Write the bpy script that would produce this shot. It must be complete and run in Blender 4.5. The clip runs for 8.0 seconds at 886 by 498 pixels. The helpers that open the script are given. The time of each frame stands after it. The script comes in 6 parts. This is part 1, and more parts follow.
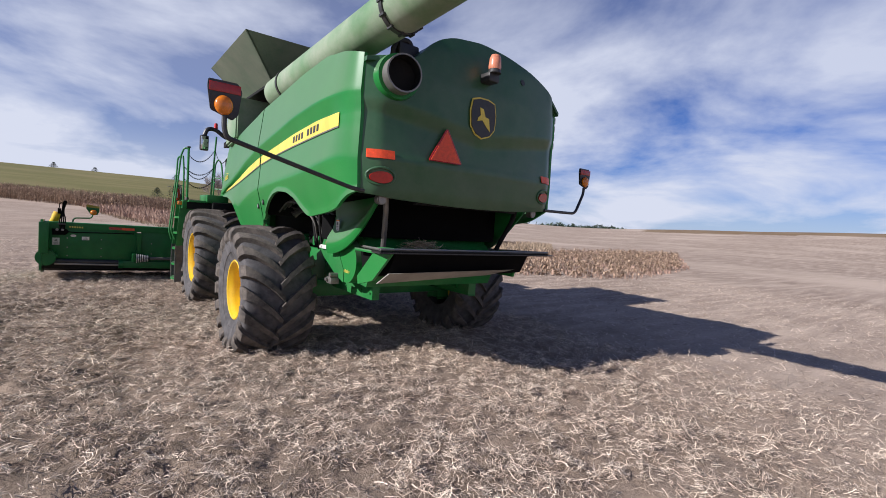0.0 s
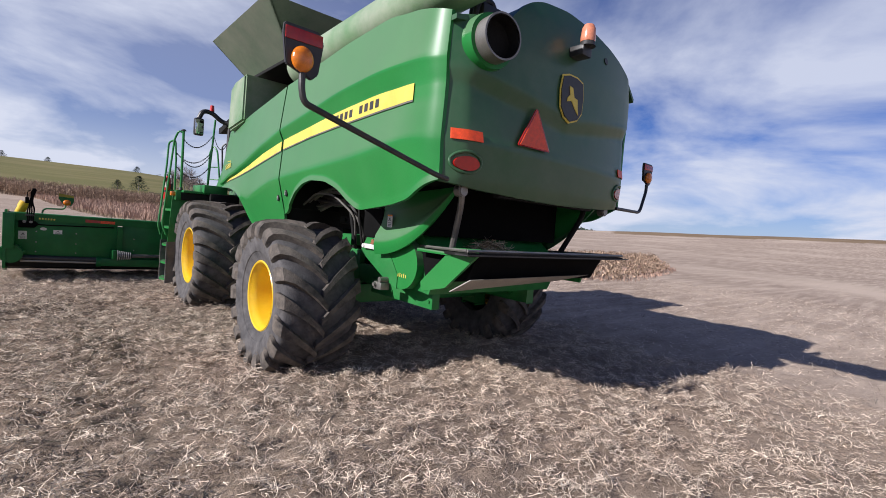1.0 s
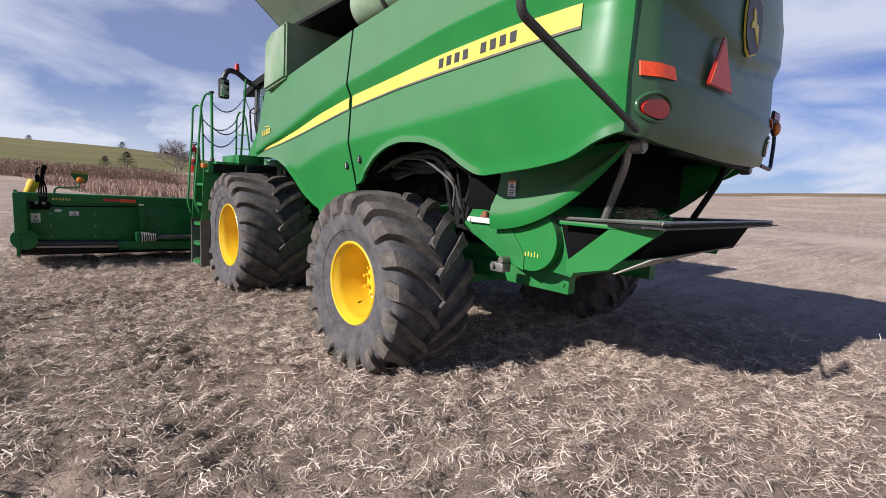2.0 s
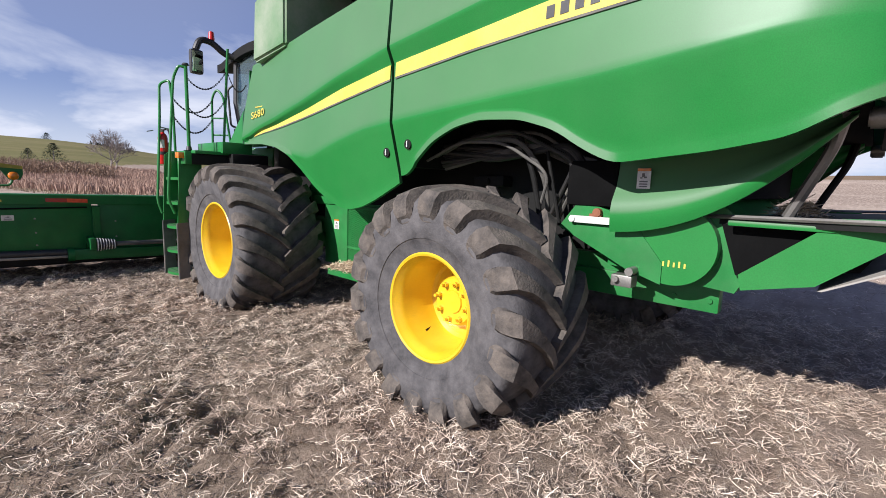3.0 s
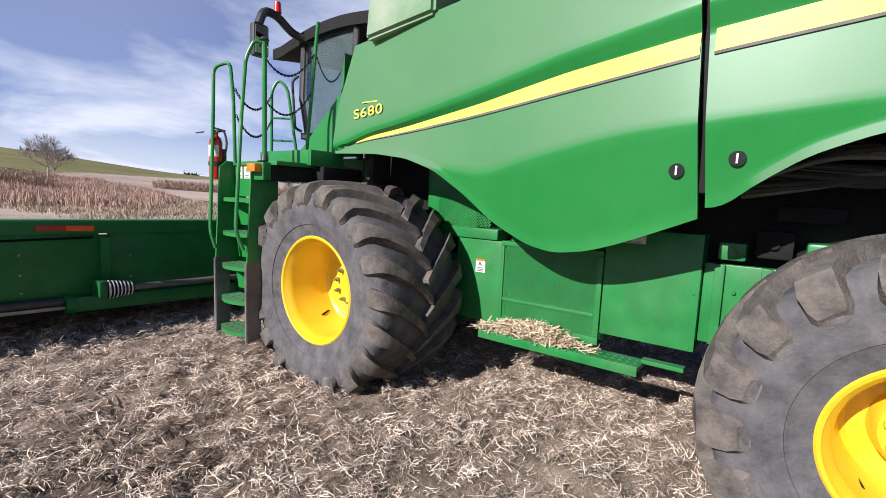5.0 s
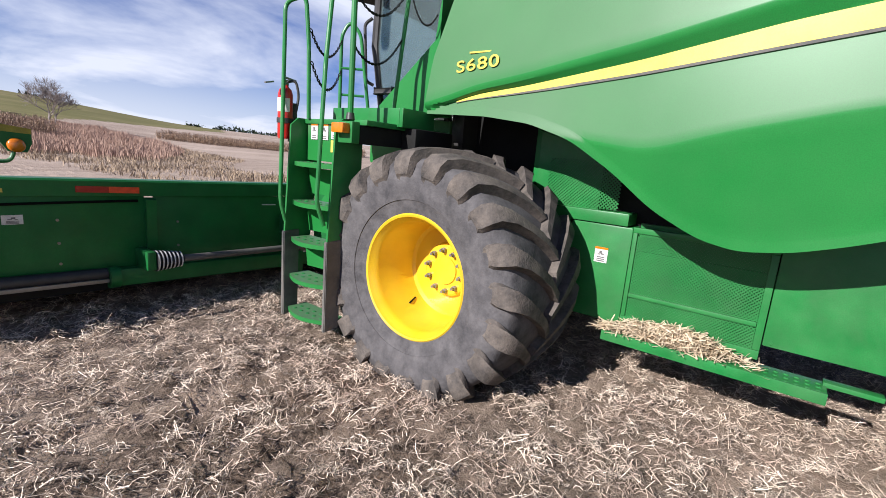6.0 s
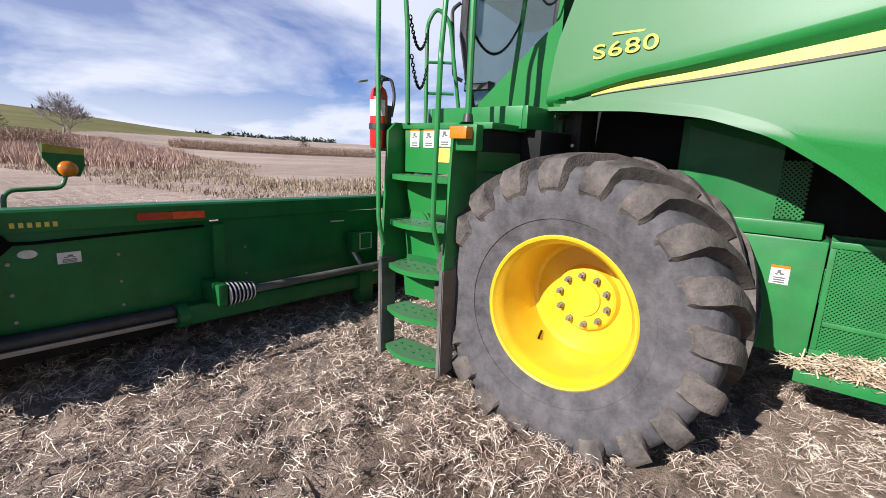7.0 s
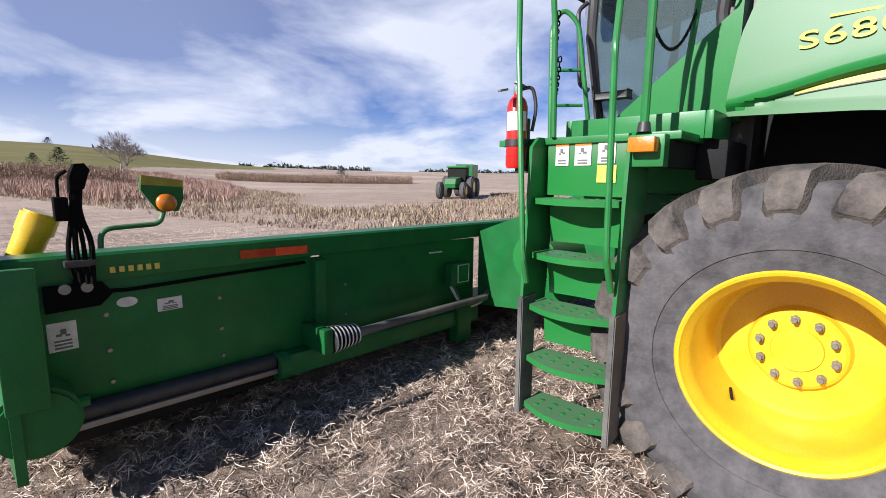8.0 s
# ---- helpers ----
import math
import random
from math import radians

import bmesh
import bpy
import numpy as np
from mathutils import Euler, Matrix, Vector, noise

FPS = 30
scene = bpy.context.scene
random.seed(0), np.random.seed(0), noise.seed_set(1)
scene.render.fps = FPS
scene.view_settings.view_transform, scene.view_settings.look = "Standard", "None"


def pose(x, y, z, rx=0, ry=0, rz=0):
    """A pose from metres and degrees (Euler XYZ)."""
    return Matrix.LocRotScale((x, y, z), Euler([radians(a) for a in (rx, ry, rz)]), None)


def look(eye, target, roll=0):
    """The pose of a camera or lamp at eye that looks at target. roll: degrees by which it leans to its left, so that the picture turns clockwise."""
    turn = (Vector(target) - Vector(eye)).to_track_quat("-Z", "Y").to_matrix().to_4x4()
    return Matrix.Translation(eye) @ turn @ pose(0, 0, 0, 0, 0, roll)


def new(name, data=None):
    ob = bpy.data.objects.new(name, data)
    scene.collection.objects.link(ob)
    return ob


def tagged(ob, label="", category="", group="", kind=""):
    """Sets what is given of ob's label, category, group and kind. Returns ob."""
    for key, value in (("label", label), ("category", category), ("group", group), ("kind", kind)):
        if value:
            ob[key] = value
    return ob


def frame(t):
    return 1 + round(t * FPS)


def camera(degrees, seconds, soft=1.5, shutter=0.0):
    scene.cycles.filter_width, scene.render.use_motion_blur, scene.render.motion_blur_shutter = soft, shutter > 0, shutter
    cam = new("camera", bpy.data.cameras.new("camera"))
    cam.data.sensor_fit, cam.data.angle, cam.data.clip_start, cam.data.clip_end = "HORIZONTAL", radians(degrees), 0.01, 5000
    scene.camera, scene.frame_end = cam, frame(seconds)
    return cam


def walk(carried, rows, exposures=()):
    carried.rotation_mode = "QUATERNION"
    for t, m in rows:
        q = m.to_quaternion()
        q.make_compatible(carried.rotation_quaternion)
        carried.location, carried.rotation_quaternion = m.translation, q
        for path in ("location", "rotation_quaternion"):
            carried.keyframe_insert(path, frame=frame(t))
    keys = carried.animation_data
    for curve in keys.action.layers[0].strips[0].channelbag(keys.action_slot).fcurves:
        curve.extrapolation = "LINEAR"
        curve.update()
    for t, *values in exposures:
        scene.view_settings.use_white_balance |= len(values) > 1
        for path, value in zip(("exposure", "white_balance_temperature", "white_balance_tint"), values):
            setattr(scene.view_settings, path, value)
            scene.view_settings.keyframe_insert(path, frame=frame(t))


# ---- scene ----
cam = camera(87.7, 8.0, soft=0.9)
PATH = [
    (0, (-3.425, -10.036, 1.766), (-2.219, -8.445, 1.655), 3.80),
    (0.5, (-3.636, -9.438, 1.707), (-2.422, -7.852, 1.601), 4.20),
    (1, (-3.756, -8.770, 1.669), (-2.450, -7.259, 1.563), 4.70),
    (1.5, (-3.967, -8.063, 1.630), (-2.645, -6.568, 1.503), 3.60),
    (2, (-4.110, -7.357, 1.600), (-2.786, -5.878, 1.355), 2.90),
    (2.2, (-4.164, -7.020, 1.581), (-2.837, -5.541, 1.355), 1.60),
    (3.3, (-4.173, -5.455, 1.602), (-2.666, -4.173, 1.313), 3.40),
    (3.5, (-4.213, -5.132, 1.633), (-2.704, -3.849, 1.353), 5.00),
    (4, (-4.229, -4.518, 1.609), (-2.696, -3.272, 1.297), 4.40),
    (4.5, (-4.212, -3.851, 1.602), (-2.603, -2.713, 1.260), 4.20),
    (5, (-4.342, -3.229, 1.643), (-2.759, -2.028, 1.416), 2.40),
    (5.2, (-4.362, -3.007, 1.657), (-2.781, -1.812, 1.387), 2.40),
    (6.3, (-4.383, -1.829, 1.684), (-2.820, -0.646, 1.288), 4.90),
    (6.5, (-4.408, -1.627, 1.701), (-2.846, -0.445, 1.300), 4.40),
    (7, (-4.381, -1.081, 1.697), (-2.845, 0.135, 1.293), 2.30),
    (7.5, (-4.441, -0.628, 1.705), (-2.915, 0.629, 1.405), 1.30),
    (8, (-4.423, -0.201, 1.658), (-2.971, 1.140, 1.353), 0.50),
]
walk(cam, [(t, look(eye, target, roll)) for t, eye, target, roll in PATH], [(0.0, 0.02, 6120.0, 14.5), (2.2, 0.06, 6120.0, 14.5), (4.0, 0.30, 6120.0, 14.5), (8.0, 0.29, 6120.0, 14.5)])

# world: thin wispy cloud over blue sky, sun low on the machine's left front
SUN = Vector((1.78, -0.25, -1.0)).normalized()
SUN_EL = math.asin(-SUN.z)
SUN_AZ = math.atan2(-SUN.x, -SUN.y)
world = bpy.data.worlds.new("sky")
scene.world = world
world.use_nodes = True
wt = world.node_tree
wt.nodes.clear()


def wnode(kind, **kw):
    n = wt.nodes.new(kind)
    for k, v in kw.items():
        n.inputs[k].default_value = v
    return n


sky = wt.nodes.new("ShaderNodeTexSky")
sky.sky_type = "NISHITA"
sky.sun_disc = False
sky.sun_elevation = SUN_EL
sky.sun_rotation = SUN_AZ
sky.air_density, sky.dust_density, sky.ozone_density = 1.0, 0.05, 4.0
wco = wt.nodes.new("ShaderNodeTexCoord")
sep = wt.nodes.new("ShaderNodeSeparateXYZ")
wt.links.new(wco.outputs["Generated"], sep.inputs[0])
zup = wt.nodes.new("ShaderNodeMath")
zup.operation = "MAXIMUM"
lift = wt.nodes.new("ShaderNodeMath")
lift.operation = "ADD"
lift.inputs[1].default_value = 0.22
zup.inputs[1].default_value = 0.0
wt.links.new(sep.outputs[2], zup.inputs[0])
wt.links.new(zup.outputs[0], lift.inputs[0])
plane = wt.nodes.new("ShaderNodeVectorMath")
plane.operation = "DIVIDE"
comb = wt.nodes.new("ShaderNodeCombineXYZ")
for k in range(3):
    wt.links.new(lift.outputs[0], comb.inputs[k])
wt.links.new(wco.outputs["Generated"], plane.inputs[0])
wt.links.new(comb.outputs[0], plane.inputs[1])
stretch = wt.nodes.new("ShaderNodeMapping")
stretch.inputs["Rotation"].default_value = (0, 0, radians(-35))
stretch.inputs["Scale"].default_value = (0.8, 0.8, 0.8)
wt.links.new(plane.outputs[0], stretch.inputs[0])
wisps = wnode("ShaderNodeTexNoise", Scale=1.15, Detail=8.0, Roughness=0.55, Distortion=0.3)
wt.links.new(stretch.outputs[0], wisps.inputs["Vector"])
cover = wt.nodes.new("ShaderNodeMapRange")
for k, v in (("From Min", 0.45), ("From Max", 0.67), ("To Min", 0.0), ("To Max", 0.86)):
    cover.inputs[k].default_value = v
wt.links.new(wisps.outputs["Fac"], cover.inputs["Value"])
cloud = wt.nodes.new("ShaderNodeMix")
cloud.data_type = "RGBA"
cloud.inputs[7].default_value = (16.4, 17.2, 18.9, 1)
thin = wt.nodes.new("ShaderNodeMapRange")
for k, v in (("From Min", 0.34), ("From Max", 0.66), ("To Min", 1.0), ("To Max", 0.04)):
    thin.inputs[k].default_value = v
wt.links.new(sep.outputs[2], thin.inputs["Value"])
veil = wt.nodes.new("ShaderNodeMath")
veil.operation = "MULTIPLY"
wt.links.new(cover.outputs[0], veil.inputs[0])
wt.links.new(thin.outputs[0], veil.inputs[1])
haze = wt.nodes.new("ShaderNodeMapRange")
haze.interpolation_type = "SMOOTHSTEP"
for k, v in (("From Min", 0.95), ("From Max", 0.25), ("To Min", 0.0), ("To Max", 0.30)):
    haze.inputs[k].default_value = v
wt.links.new(sep.outputs[0], haze.inputs["Value"])
hthin = wt.nodes.new("ShaderNodeMath")
hthin.operation = "MULTIPLY"
wt.links.new(haze.outputs[0], hthin.inputs[0])
wt.links.new(thin.outputs[0], hthin.inputs[1])
both = wt.nodes.new("ShaderNodeMath")
both.operation, both.use_clamp = "ADD", True
wt.links.new(veil.outputs[0], both.inputs[0])
wt.links.new(hthin.outputs[0], both.inputs[1])
# pale haze low over the horizon
low = wt.nodes.new("ShaderNodeMapRange")
low.interpolation_type = "SMOOTHSTEP"
for k, v in (("From Min", 0.0), ("From Max", 0.16), ("To Min", 0.55), ("To Max", 0.0)):
    low.inputs[k].default_value = v
wt.links.new(sep.outputs[2], low.inputs["Value"])
total = wt.nodes.new("ShaderNodeMath")
total.operation, total.use_clamp = "ADD", True
wt.links.new(both.outputs[0], total.inputs[0])
wt.links.new(low.outputs[0], total.inputs[1])
wt.links.new(total.outputs[0], cloud.inputs[0])
deep = wt.nodes.new("ShaderNodeMix")
deep.data_type, deep.blend_type = "RGBA", "MULTIPLY"
deep.inputs[0].default_value = 1.0
deep.inputs[7].default_value = (0.37, 0.86, 1.74, 1)
wt.links.new(sky.outputs[0], deep.inputs[6])
wt.links.new(deep.outputs[2], cloud.inputs[6])
wbg = wnode("ShaderNodeBackground", Strength=0.042)
wt.links.new(cloud.outputs[2], wbg.inputs["Color"])
wout = wt.nodes.new("ShaderNodeOutputWorld")
wt.links.new(wbg.outputs[0], wout.inputs[0])

sun = new("sun", bpy.data.lights.new("sun", "SUN"))
sun.data.energy, sun.data.angle, sun.data.color = 6.4, radians(0.55), (1.0, 0.95, 0.88)
sun.matrix_world = look((0, 0, 30), Vector((0, 0, 30)) + SUN)

# materials


def mat(name, base, rough=0.5, metal=0.0, dark=None, scale=6.0, fine=60.0, bump=0.02, dust=None, dust_amt=0.0, coat=0.0, spec=0.5, rand=0.0, island=0.0, dust_sheen=0.0):
    """Principled surface with two scales of colour variation, fine relief and optional dust; upward faces can be paled
    for dust and sky sheen.
    """
    m = bpy.data.materials.new(name)
    m.use_nodes = True
    nt = m.node_tree
    b = nt.nodes["Principled BSDF"]
    b.inputs["Roughness"].default_value, b.inputs["Metallic"].default_value = rough, metal
    b.inputs["Coat Weight"].default_value, b.inputs["Coat Roughness"].default_value = coat, 0.12
    b.inputs["Specular IOR Level"].default_value = spec
    co = nt.nodes.new("ShaderNodeTexCoord")
    big = nt.nodes.new("ShaderNodeTexNoise")
    big.inputs["Scale"].default_value, big.inputs["Detail"].default_value = scale, 6
    small = nt.nodes.new("ShaderNodeTexNoise")
    small.inputs["Scale"].default_value, small.inputs["Detail"].default_value = fine, 4
    nt.links.new(co.outputs["Object"], big.inputs["Vector"])
    nt.links.new(co.outputs["Object"], small.inputs["Vector"])
    dark = dark or tuple(c * 0.75 for c in base)

    def mix(fac, a, bcol):
        n = nt.nodes.new("ShaderNodeMix")
        n.data_type = "RGBA"
        for sock, v in ((0, fac), (6, a), (7, bcol)):
            if isinstance(v, tuple):
                n.inputs[sock].default_value = (*v, 1)
            elif isinstance(v, float):
                n.inputs[sock].default_value = v
            else:
                nt.links.new(v, n.inputs[sock])
        return n.outputs[2]

    def ramp(v, lo, hi, top=1.0):
        n = nt.nodes.new("ShaderNodeMapRange")
        n.inputs["From Min"].default_value, n.inputs["From Max"].default_value, n.inputs["To Max"].default_value = lo, hi, top
        nt.links.new(v, n.inputs["Value"])
        return n.outputs[0]

    col = mix(ramp(big.outputs["Fac"], 0.35, 0.68), dark, base)
    col = mix(ramp(small.outputs["Fac"], 0.62, 0.35, 0.35), col, tuple(c * 0.55 for c in base))
    if dust:
        mot = nt.nodes.new("ShaderNodeTexNoise")
        mot.inputs["Scale"].default_value, mot.inputs["Detail"].default_value, mot.inputs["Roughness"].default_value = scale * 0.6, 9, 0.7
        nt.links.new(co.outputs["Object"], mot.inputs["Vector"])
        d = ramp(mot.outputs["Fac"], 0.30, 0.75, dust_amt)
        # Upward faces paled: settled dust plus sky reflection put into the colour.
        if dust_sheen:
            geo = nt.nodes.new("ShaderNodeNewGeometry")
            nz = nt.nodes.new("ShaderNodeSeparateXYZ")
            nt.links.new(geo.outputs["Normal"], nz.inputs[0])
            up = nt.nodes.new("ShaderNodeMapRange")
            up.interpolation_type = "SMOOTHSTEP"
            for key, val in (("From Min", -0.02), ("From Max", 0.13), ("To Min", 0.0), ("To Max", dust_sheen)):
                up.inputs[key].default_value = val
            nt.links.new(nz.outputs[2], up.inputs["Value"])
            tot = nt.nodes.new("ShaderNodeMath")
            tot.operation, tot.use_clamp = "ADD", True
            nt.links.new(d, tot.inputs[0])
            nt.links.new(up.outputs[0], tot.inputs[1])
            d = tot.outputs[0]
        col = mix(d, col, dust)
        r = nt.nodes.new("ShaderNodeMath")
        r.operation = "MULTIPLY_ADD"
        r.inputs[1].default_value, r.inputs[2].default_value = 0.35, rough
        nt.links.new(d, r.inputs[0])
        nt.links.new(r.outputs[0], b.inputs["Roughness"])
    if rand or island:
        src = nt.nodes.new("ShaderNodeNewGeometry" if island else "ShaderNodeObjectInfo")
        hsv = nt.nodes.new("ShaderNodeHueSaturation")
        nt.links.new(col, hsv.inputs["Color"])
        amt = island or rand
        n = nt.nodes.new("ShaderNodeMapRange")
        n.inputs["To Min"].default_value, n.inputs["To Max"].default_value = 1 - amt, 1 + amt
        nt.links.new(src.outputs["Random Per Island" if island else "Random"], n.inputs["Value"])
        nt.links.new(n.outputs[0], hsv.inputs["Value"])
        col = hsv.outputs[0]
    nt.links.new(col, b.inputs["Base Color"])
    if bump:
        bp = nt.nodes.new("ShaderNodeBump")
        bp.inputs["Strength"].default_value, bp.inputs["Distance"].default_value = 0.6, bump
        nt.links.new(small.outputs["Fac"], bp.inputs["Height"])
        nt.links.new(bp.outputs[0], b.inputs["Normal"])
    return m


STRAWDUST = (0.36, 0.33, 0.27)
M_GREEN = mat("green_paint", (0.018, 0.205, 0.040), 0.28, dark=(0.015, 0.185, 0.036), scale=2.5, fine=180, bump=0.0, spec=0.24, dust=(0.19, 0.205, 0.165), dust_amt=0.07, coat=0.0, dust_sheen=0.36)
M_DUSTY = mat("sun_faded_dusty_green", (0.10, 0.24, 0.09), 0.45, dark=(0.08, 0.20, 0.075), scale=2.5, fine=150, bump=0.0006, dust=(0.40, 0.40, 0.33), dust_amt=0.7)
# The shield green darkened, putting the hood's shade into its colour.
M_HOOD = mat("shaded_green_paint", (0.018, 0.10, 0.031), 0.34, dark=(0.014, 0.085, 0.026), scale=2.5, fine=180, bump=0.0004, dust=(0.20, 0.21, 0.17), dust_amt=0.30, coat=0.08)
M_GREEN2 = mat("green_chassis_paint", (0.012, 0.205, 0.042), 0.34, scale=5, fine=150, bump=0.0006, dust=STRAWDUST, dust_amt=0.10, spec=0.3)
# Same green, darker: shadow on the header's back is put into the base.
M_HEADER = mat("header_green_shaded", (0.008, 0.15, 0.033), 0.36, scale=4, fine=140, bump=0.0006, dust=STRAWDUST, dust_amt=0.05, spec=0.25)
M_YELLOW = mat("yellow_paint", (0.82, 0.55, 0.009), 0.30, dark=(0.76, 0.47, 0.007), scale=5, fine=140, bump=0.0006, dust=(0.45, 0.36, 0.2), dust_amt=0.12, coat=0.2)
M_STRIPE = mat("yellow_decal", (0.84, 0.66, 0.10), 0.38, scale=5, fine=120, bump=0.0, spec=0.2, dust=(0.5, 0.46, 0.34), dust_amt=0.15)
M_BLACK = mat("black_plastic", (0.02, 0.02, 0.022), 0.45, scale=8, fine=120, bump=0.001, dust=STRAWDUST, dust_amt=0.10)
# Near black: dirty dark metal, and shade painted onto inner surfaces.
M_DARK = mat("dirty_metal_and_shade", (0.014, 0.0145, 0.014), 0.65, scale=6, fine=60, bump=0.003, dust=(0.08, 0.07, 0.06), dust_amt=0.10, spec=0.12)
M_GREYMETAL = mat("weathered_steel", (0.32, 0.31, 0.29), 0.42, 0.7, scale=6, fine=90, bump=0.001, dust=(0.3, 0.26, 0.2), dust_amt=0.3)
M_RUBBER = mat("scuffed_tyre_rubber", (0.062, 0.06, 0.062), 0.75, dark=(0.036, 0.035, 0.036), scale=11, fine=60, bump=0.006, dust=(0.235, 0.22, 0.215), dust_amt=0.55, spec=0.2)
M_LUG = mat("muddy_tread_rubber", (0.05, 0.048, 0.047), 0.8, dark=(0.03, 0.029, 0.028), scale=12, fine=70, bump=0.010, dust=(0.33, 0.275, 0.225), dust_amt=0.55, spec=0.2)
M_ORANGE = mat("amber_lens", (0.80, 0.22, 0.01), 0.18, scale=30, fine=200, bump=0.002, coat=0.5)
M_RED = mat("red_reflector", (0.42, 0.015, 0.01), 0.25, scale=30, fine=260, bump=0.001, coat=0.3)
M_RORANGE = mat("orange_red_reflector", (0.90, 0.09, 0.02), 0.4, scale=30, fine=260, bump=0.0005)
M_REDPAINT = mat("red_paint", (0.62, 0.02, 0.015), 0.28, scale=8, fine=120, bump=0.0005, coat=0.3)
M_WHITE = mat("white_decal", (0.75, 0.74, 0.70), 0.5, scale=20, fine=150, bump=0.0)
M_GREYRUB = mat("worn_rubber_flap", (0.07, 0.07, 0.068), 0.7, scale=6, fine=70, bump=0.003, dust=STRAWDUST, dust_amt=0.4)
M_STRAW = mat("straw", (0.83, 0.70, 0.555), 0.75, dark=(0.34, 0.25, 0.19), scale=5, fine=40, bump=0.0, island=0.78, spec=0.25)
M_CORN = mat("dry_corn", (0.46, 0.335, 0.235), 0.85, dark=(0.31, 0.215, 0.145), scale=1.5, fine=12, bump=0.0, island=0.5, spec=0.1)
M_GRASS = mat("dry_grass", (0.47, 0.33, 0.25), 0.85, dark=(0.35, 0.225, 0.175), scale=0.3, fine=3, bump=0.0, island=0.35, spec=0.1)
M_STRAWPALE = mat("pale_straw", (0.72, 0.59, 0.42), 0.75, dark=(0.55, 0.43, 0.28), scale=9, fine=60, bump=0.0, island=0.35, spec=0.25)
M_TWIG = mat("bare_bark", (0.34, 0.29, 0.26), 0.85, scale=3, fine=30, bump=0.004)
M_CONIFER = mat("conifer_needles", (0.035, 0.06, 0.03), 0.8, scale=2, fine=20, bump=0.0, island=0.4)


def glass_mat():
    m = bpy.data.materials.new("tinted_glass")
    m.use_nodes = True
    b = m.node_tree.nodes["Principled BSDF"]
    b.inputs["Base Color"].default_value = (0.36, 0.46, 0.47, 1)
    b.inputs["Roughness"].default_value = 0.03
    b.inputs["Transmission Weight"].default_value = 0.9
    b.inputs["IOR"].default_value = 1.2
    return m


M_GLASS = glass_mat()
M_MIRROR = mat("mirror_glass", (0.8, 0.82, 0.84), 0.04, 1.0, scale=3, fine=40, bump=0.0)

# mesh tools


def part(name, bm, material, parent=None, label="", smooth=35):
    me = bpy.data.meshes.new(name)
    bmesh.ops.recalc_face_normals(bm, faces=bm.faces)
    bm.to_mesh(me)
    bm.free()
    me.materials.append(material)
    if smooth:
        me.shade_smooth()
        me.set_sharp_from_angle(angle=radians(smooth))
    ob = new(name, me)
    if parent:
        ob.parent = parent
    if label:
        ob["label"] = label
    return ob


def thing(name, label, category, m=None, group="", kind=""):
    ob = new(name)
    ob.empty_display_size = 0.2
    if m is not None:
        ob.matrix_world = m
    return tagged(ob, label, category, group, kind)


def B():
    return bmesh.new()


def box(bm, x0, x1, y0, y1, z0, z1, bev=0.0, m=None):
    r = bmesh.ops.create_cube(bm, size=1.0)
    vs = r["verts"]
    for v in vs:
        v.co = Vector(((x0 + x1) / 2 + v.co.x * (x1 - x0), (y0 + y1) / 2 + v.co.y * (y1 - y0), (z0 + z1) / 2 + v.co.z * (z1 - z0)))
        if m is not None:
            v.co = m @ v.co
    if bev:
        es = {e for v in vs for e in v.link_edges}
        bmesh.ops.bevel(bm, geom=list(es), offset=bev, segments=2, affect="EDGES", profile=0.6)
    return bm


def cyl(bm, p0, p1, r0, r1=None, seg=20, bev=0.0):
    p0, p1 = Vector(p0), Vector(p1)
    d = p1 - p0
    m = Matrix.Translation((p0 + p1) / 2) @ d.to_track_quat("Z", "Y").to_matrix().to_4x4()
    r = bmesh.ops.create_cone(bm, cap_ends=True, segments=seg, radius1=r0, radius2=r0 if r1 is None else r1, depth=d.length, matrix=m)
    if bev:
        es = [e for e in {e for v in r["verts"] for e in v.link_edges} if any(len(f.verts) > 4 for f in e.link_faces)]
        bmesh.ops.bevel(bm, geom=es, offset=bev, segments=2, affect="EDGES")
    return bm


def tube(bm, pts, r, seg=10, close=False):
    """A round bar along points."""
    pts = [Vector(p) for p in pts]
    rings = []
    n = len(pts)
    for i, p in enumerate(pts):
        a = pts[i - 1] if i or close else p
        b = pts[(i + 1) % n] if i < n - 1 or close else p
        q = (b - a).normalized().to_track_quat("Z", "Y")
        rr = r[i] if isinstance(r, (list, tuple)) else r
        rings.append([bm.verts.new(p + q @ Vector((rr * math.cos(t), rr * math.sin(t), 0))) for t in (2 * math.pi * k / seg for k in range(seg))])
    for i in range(n - (0 if close else 1)):
        A, C = rings[i], rings[(i + 1) % n]
        k0 = min(range(seg), key=lambda k: (A[0].co - C[k].co).length)
        for k in range(seg):
            bm.faces.new((A[k], A[(k + 1) % seg], C[(k + 1 + k0) % seg], C[(k + k0) % seg]))
    if not close:
        bm.faces.new(rings[0][::-1])
        bm.faces.new(rings[-1])
    return bm


def bend(pts, r=0.08, n=5):
    """Rounds the corners of a polyline."""
    pts = [Vector(p) for p in pts]
    out = [pts[0]]
    for a, b, c in zip(pts, pts[1:], pts[2:]):
        u, w = (a - b), (c - b)
        k = min(r, u.length * 0.45, w.length * 0.45)
        s, e = b + u.normalized() * k, b + w.normalized() * k
        for i in range(n + 1):
            t = i / n
            out.append(s * (1 - t) ** 2 + b * 2 * t * (1 - t) + e * t * t)
    return out + [pts[-1]]


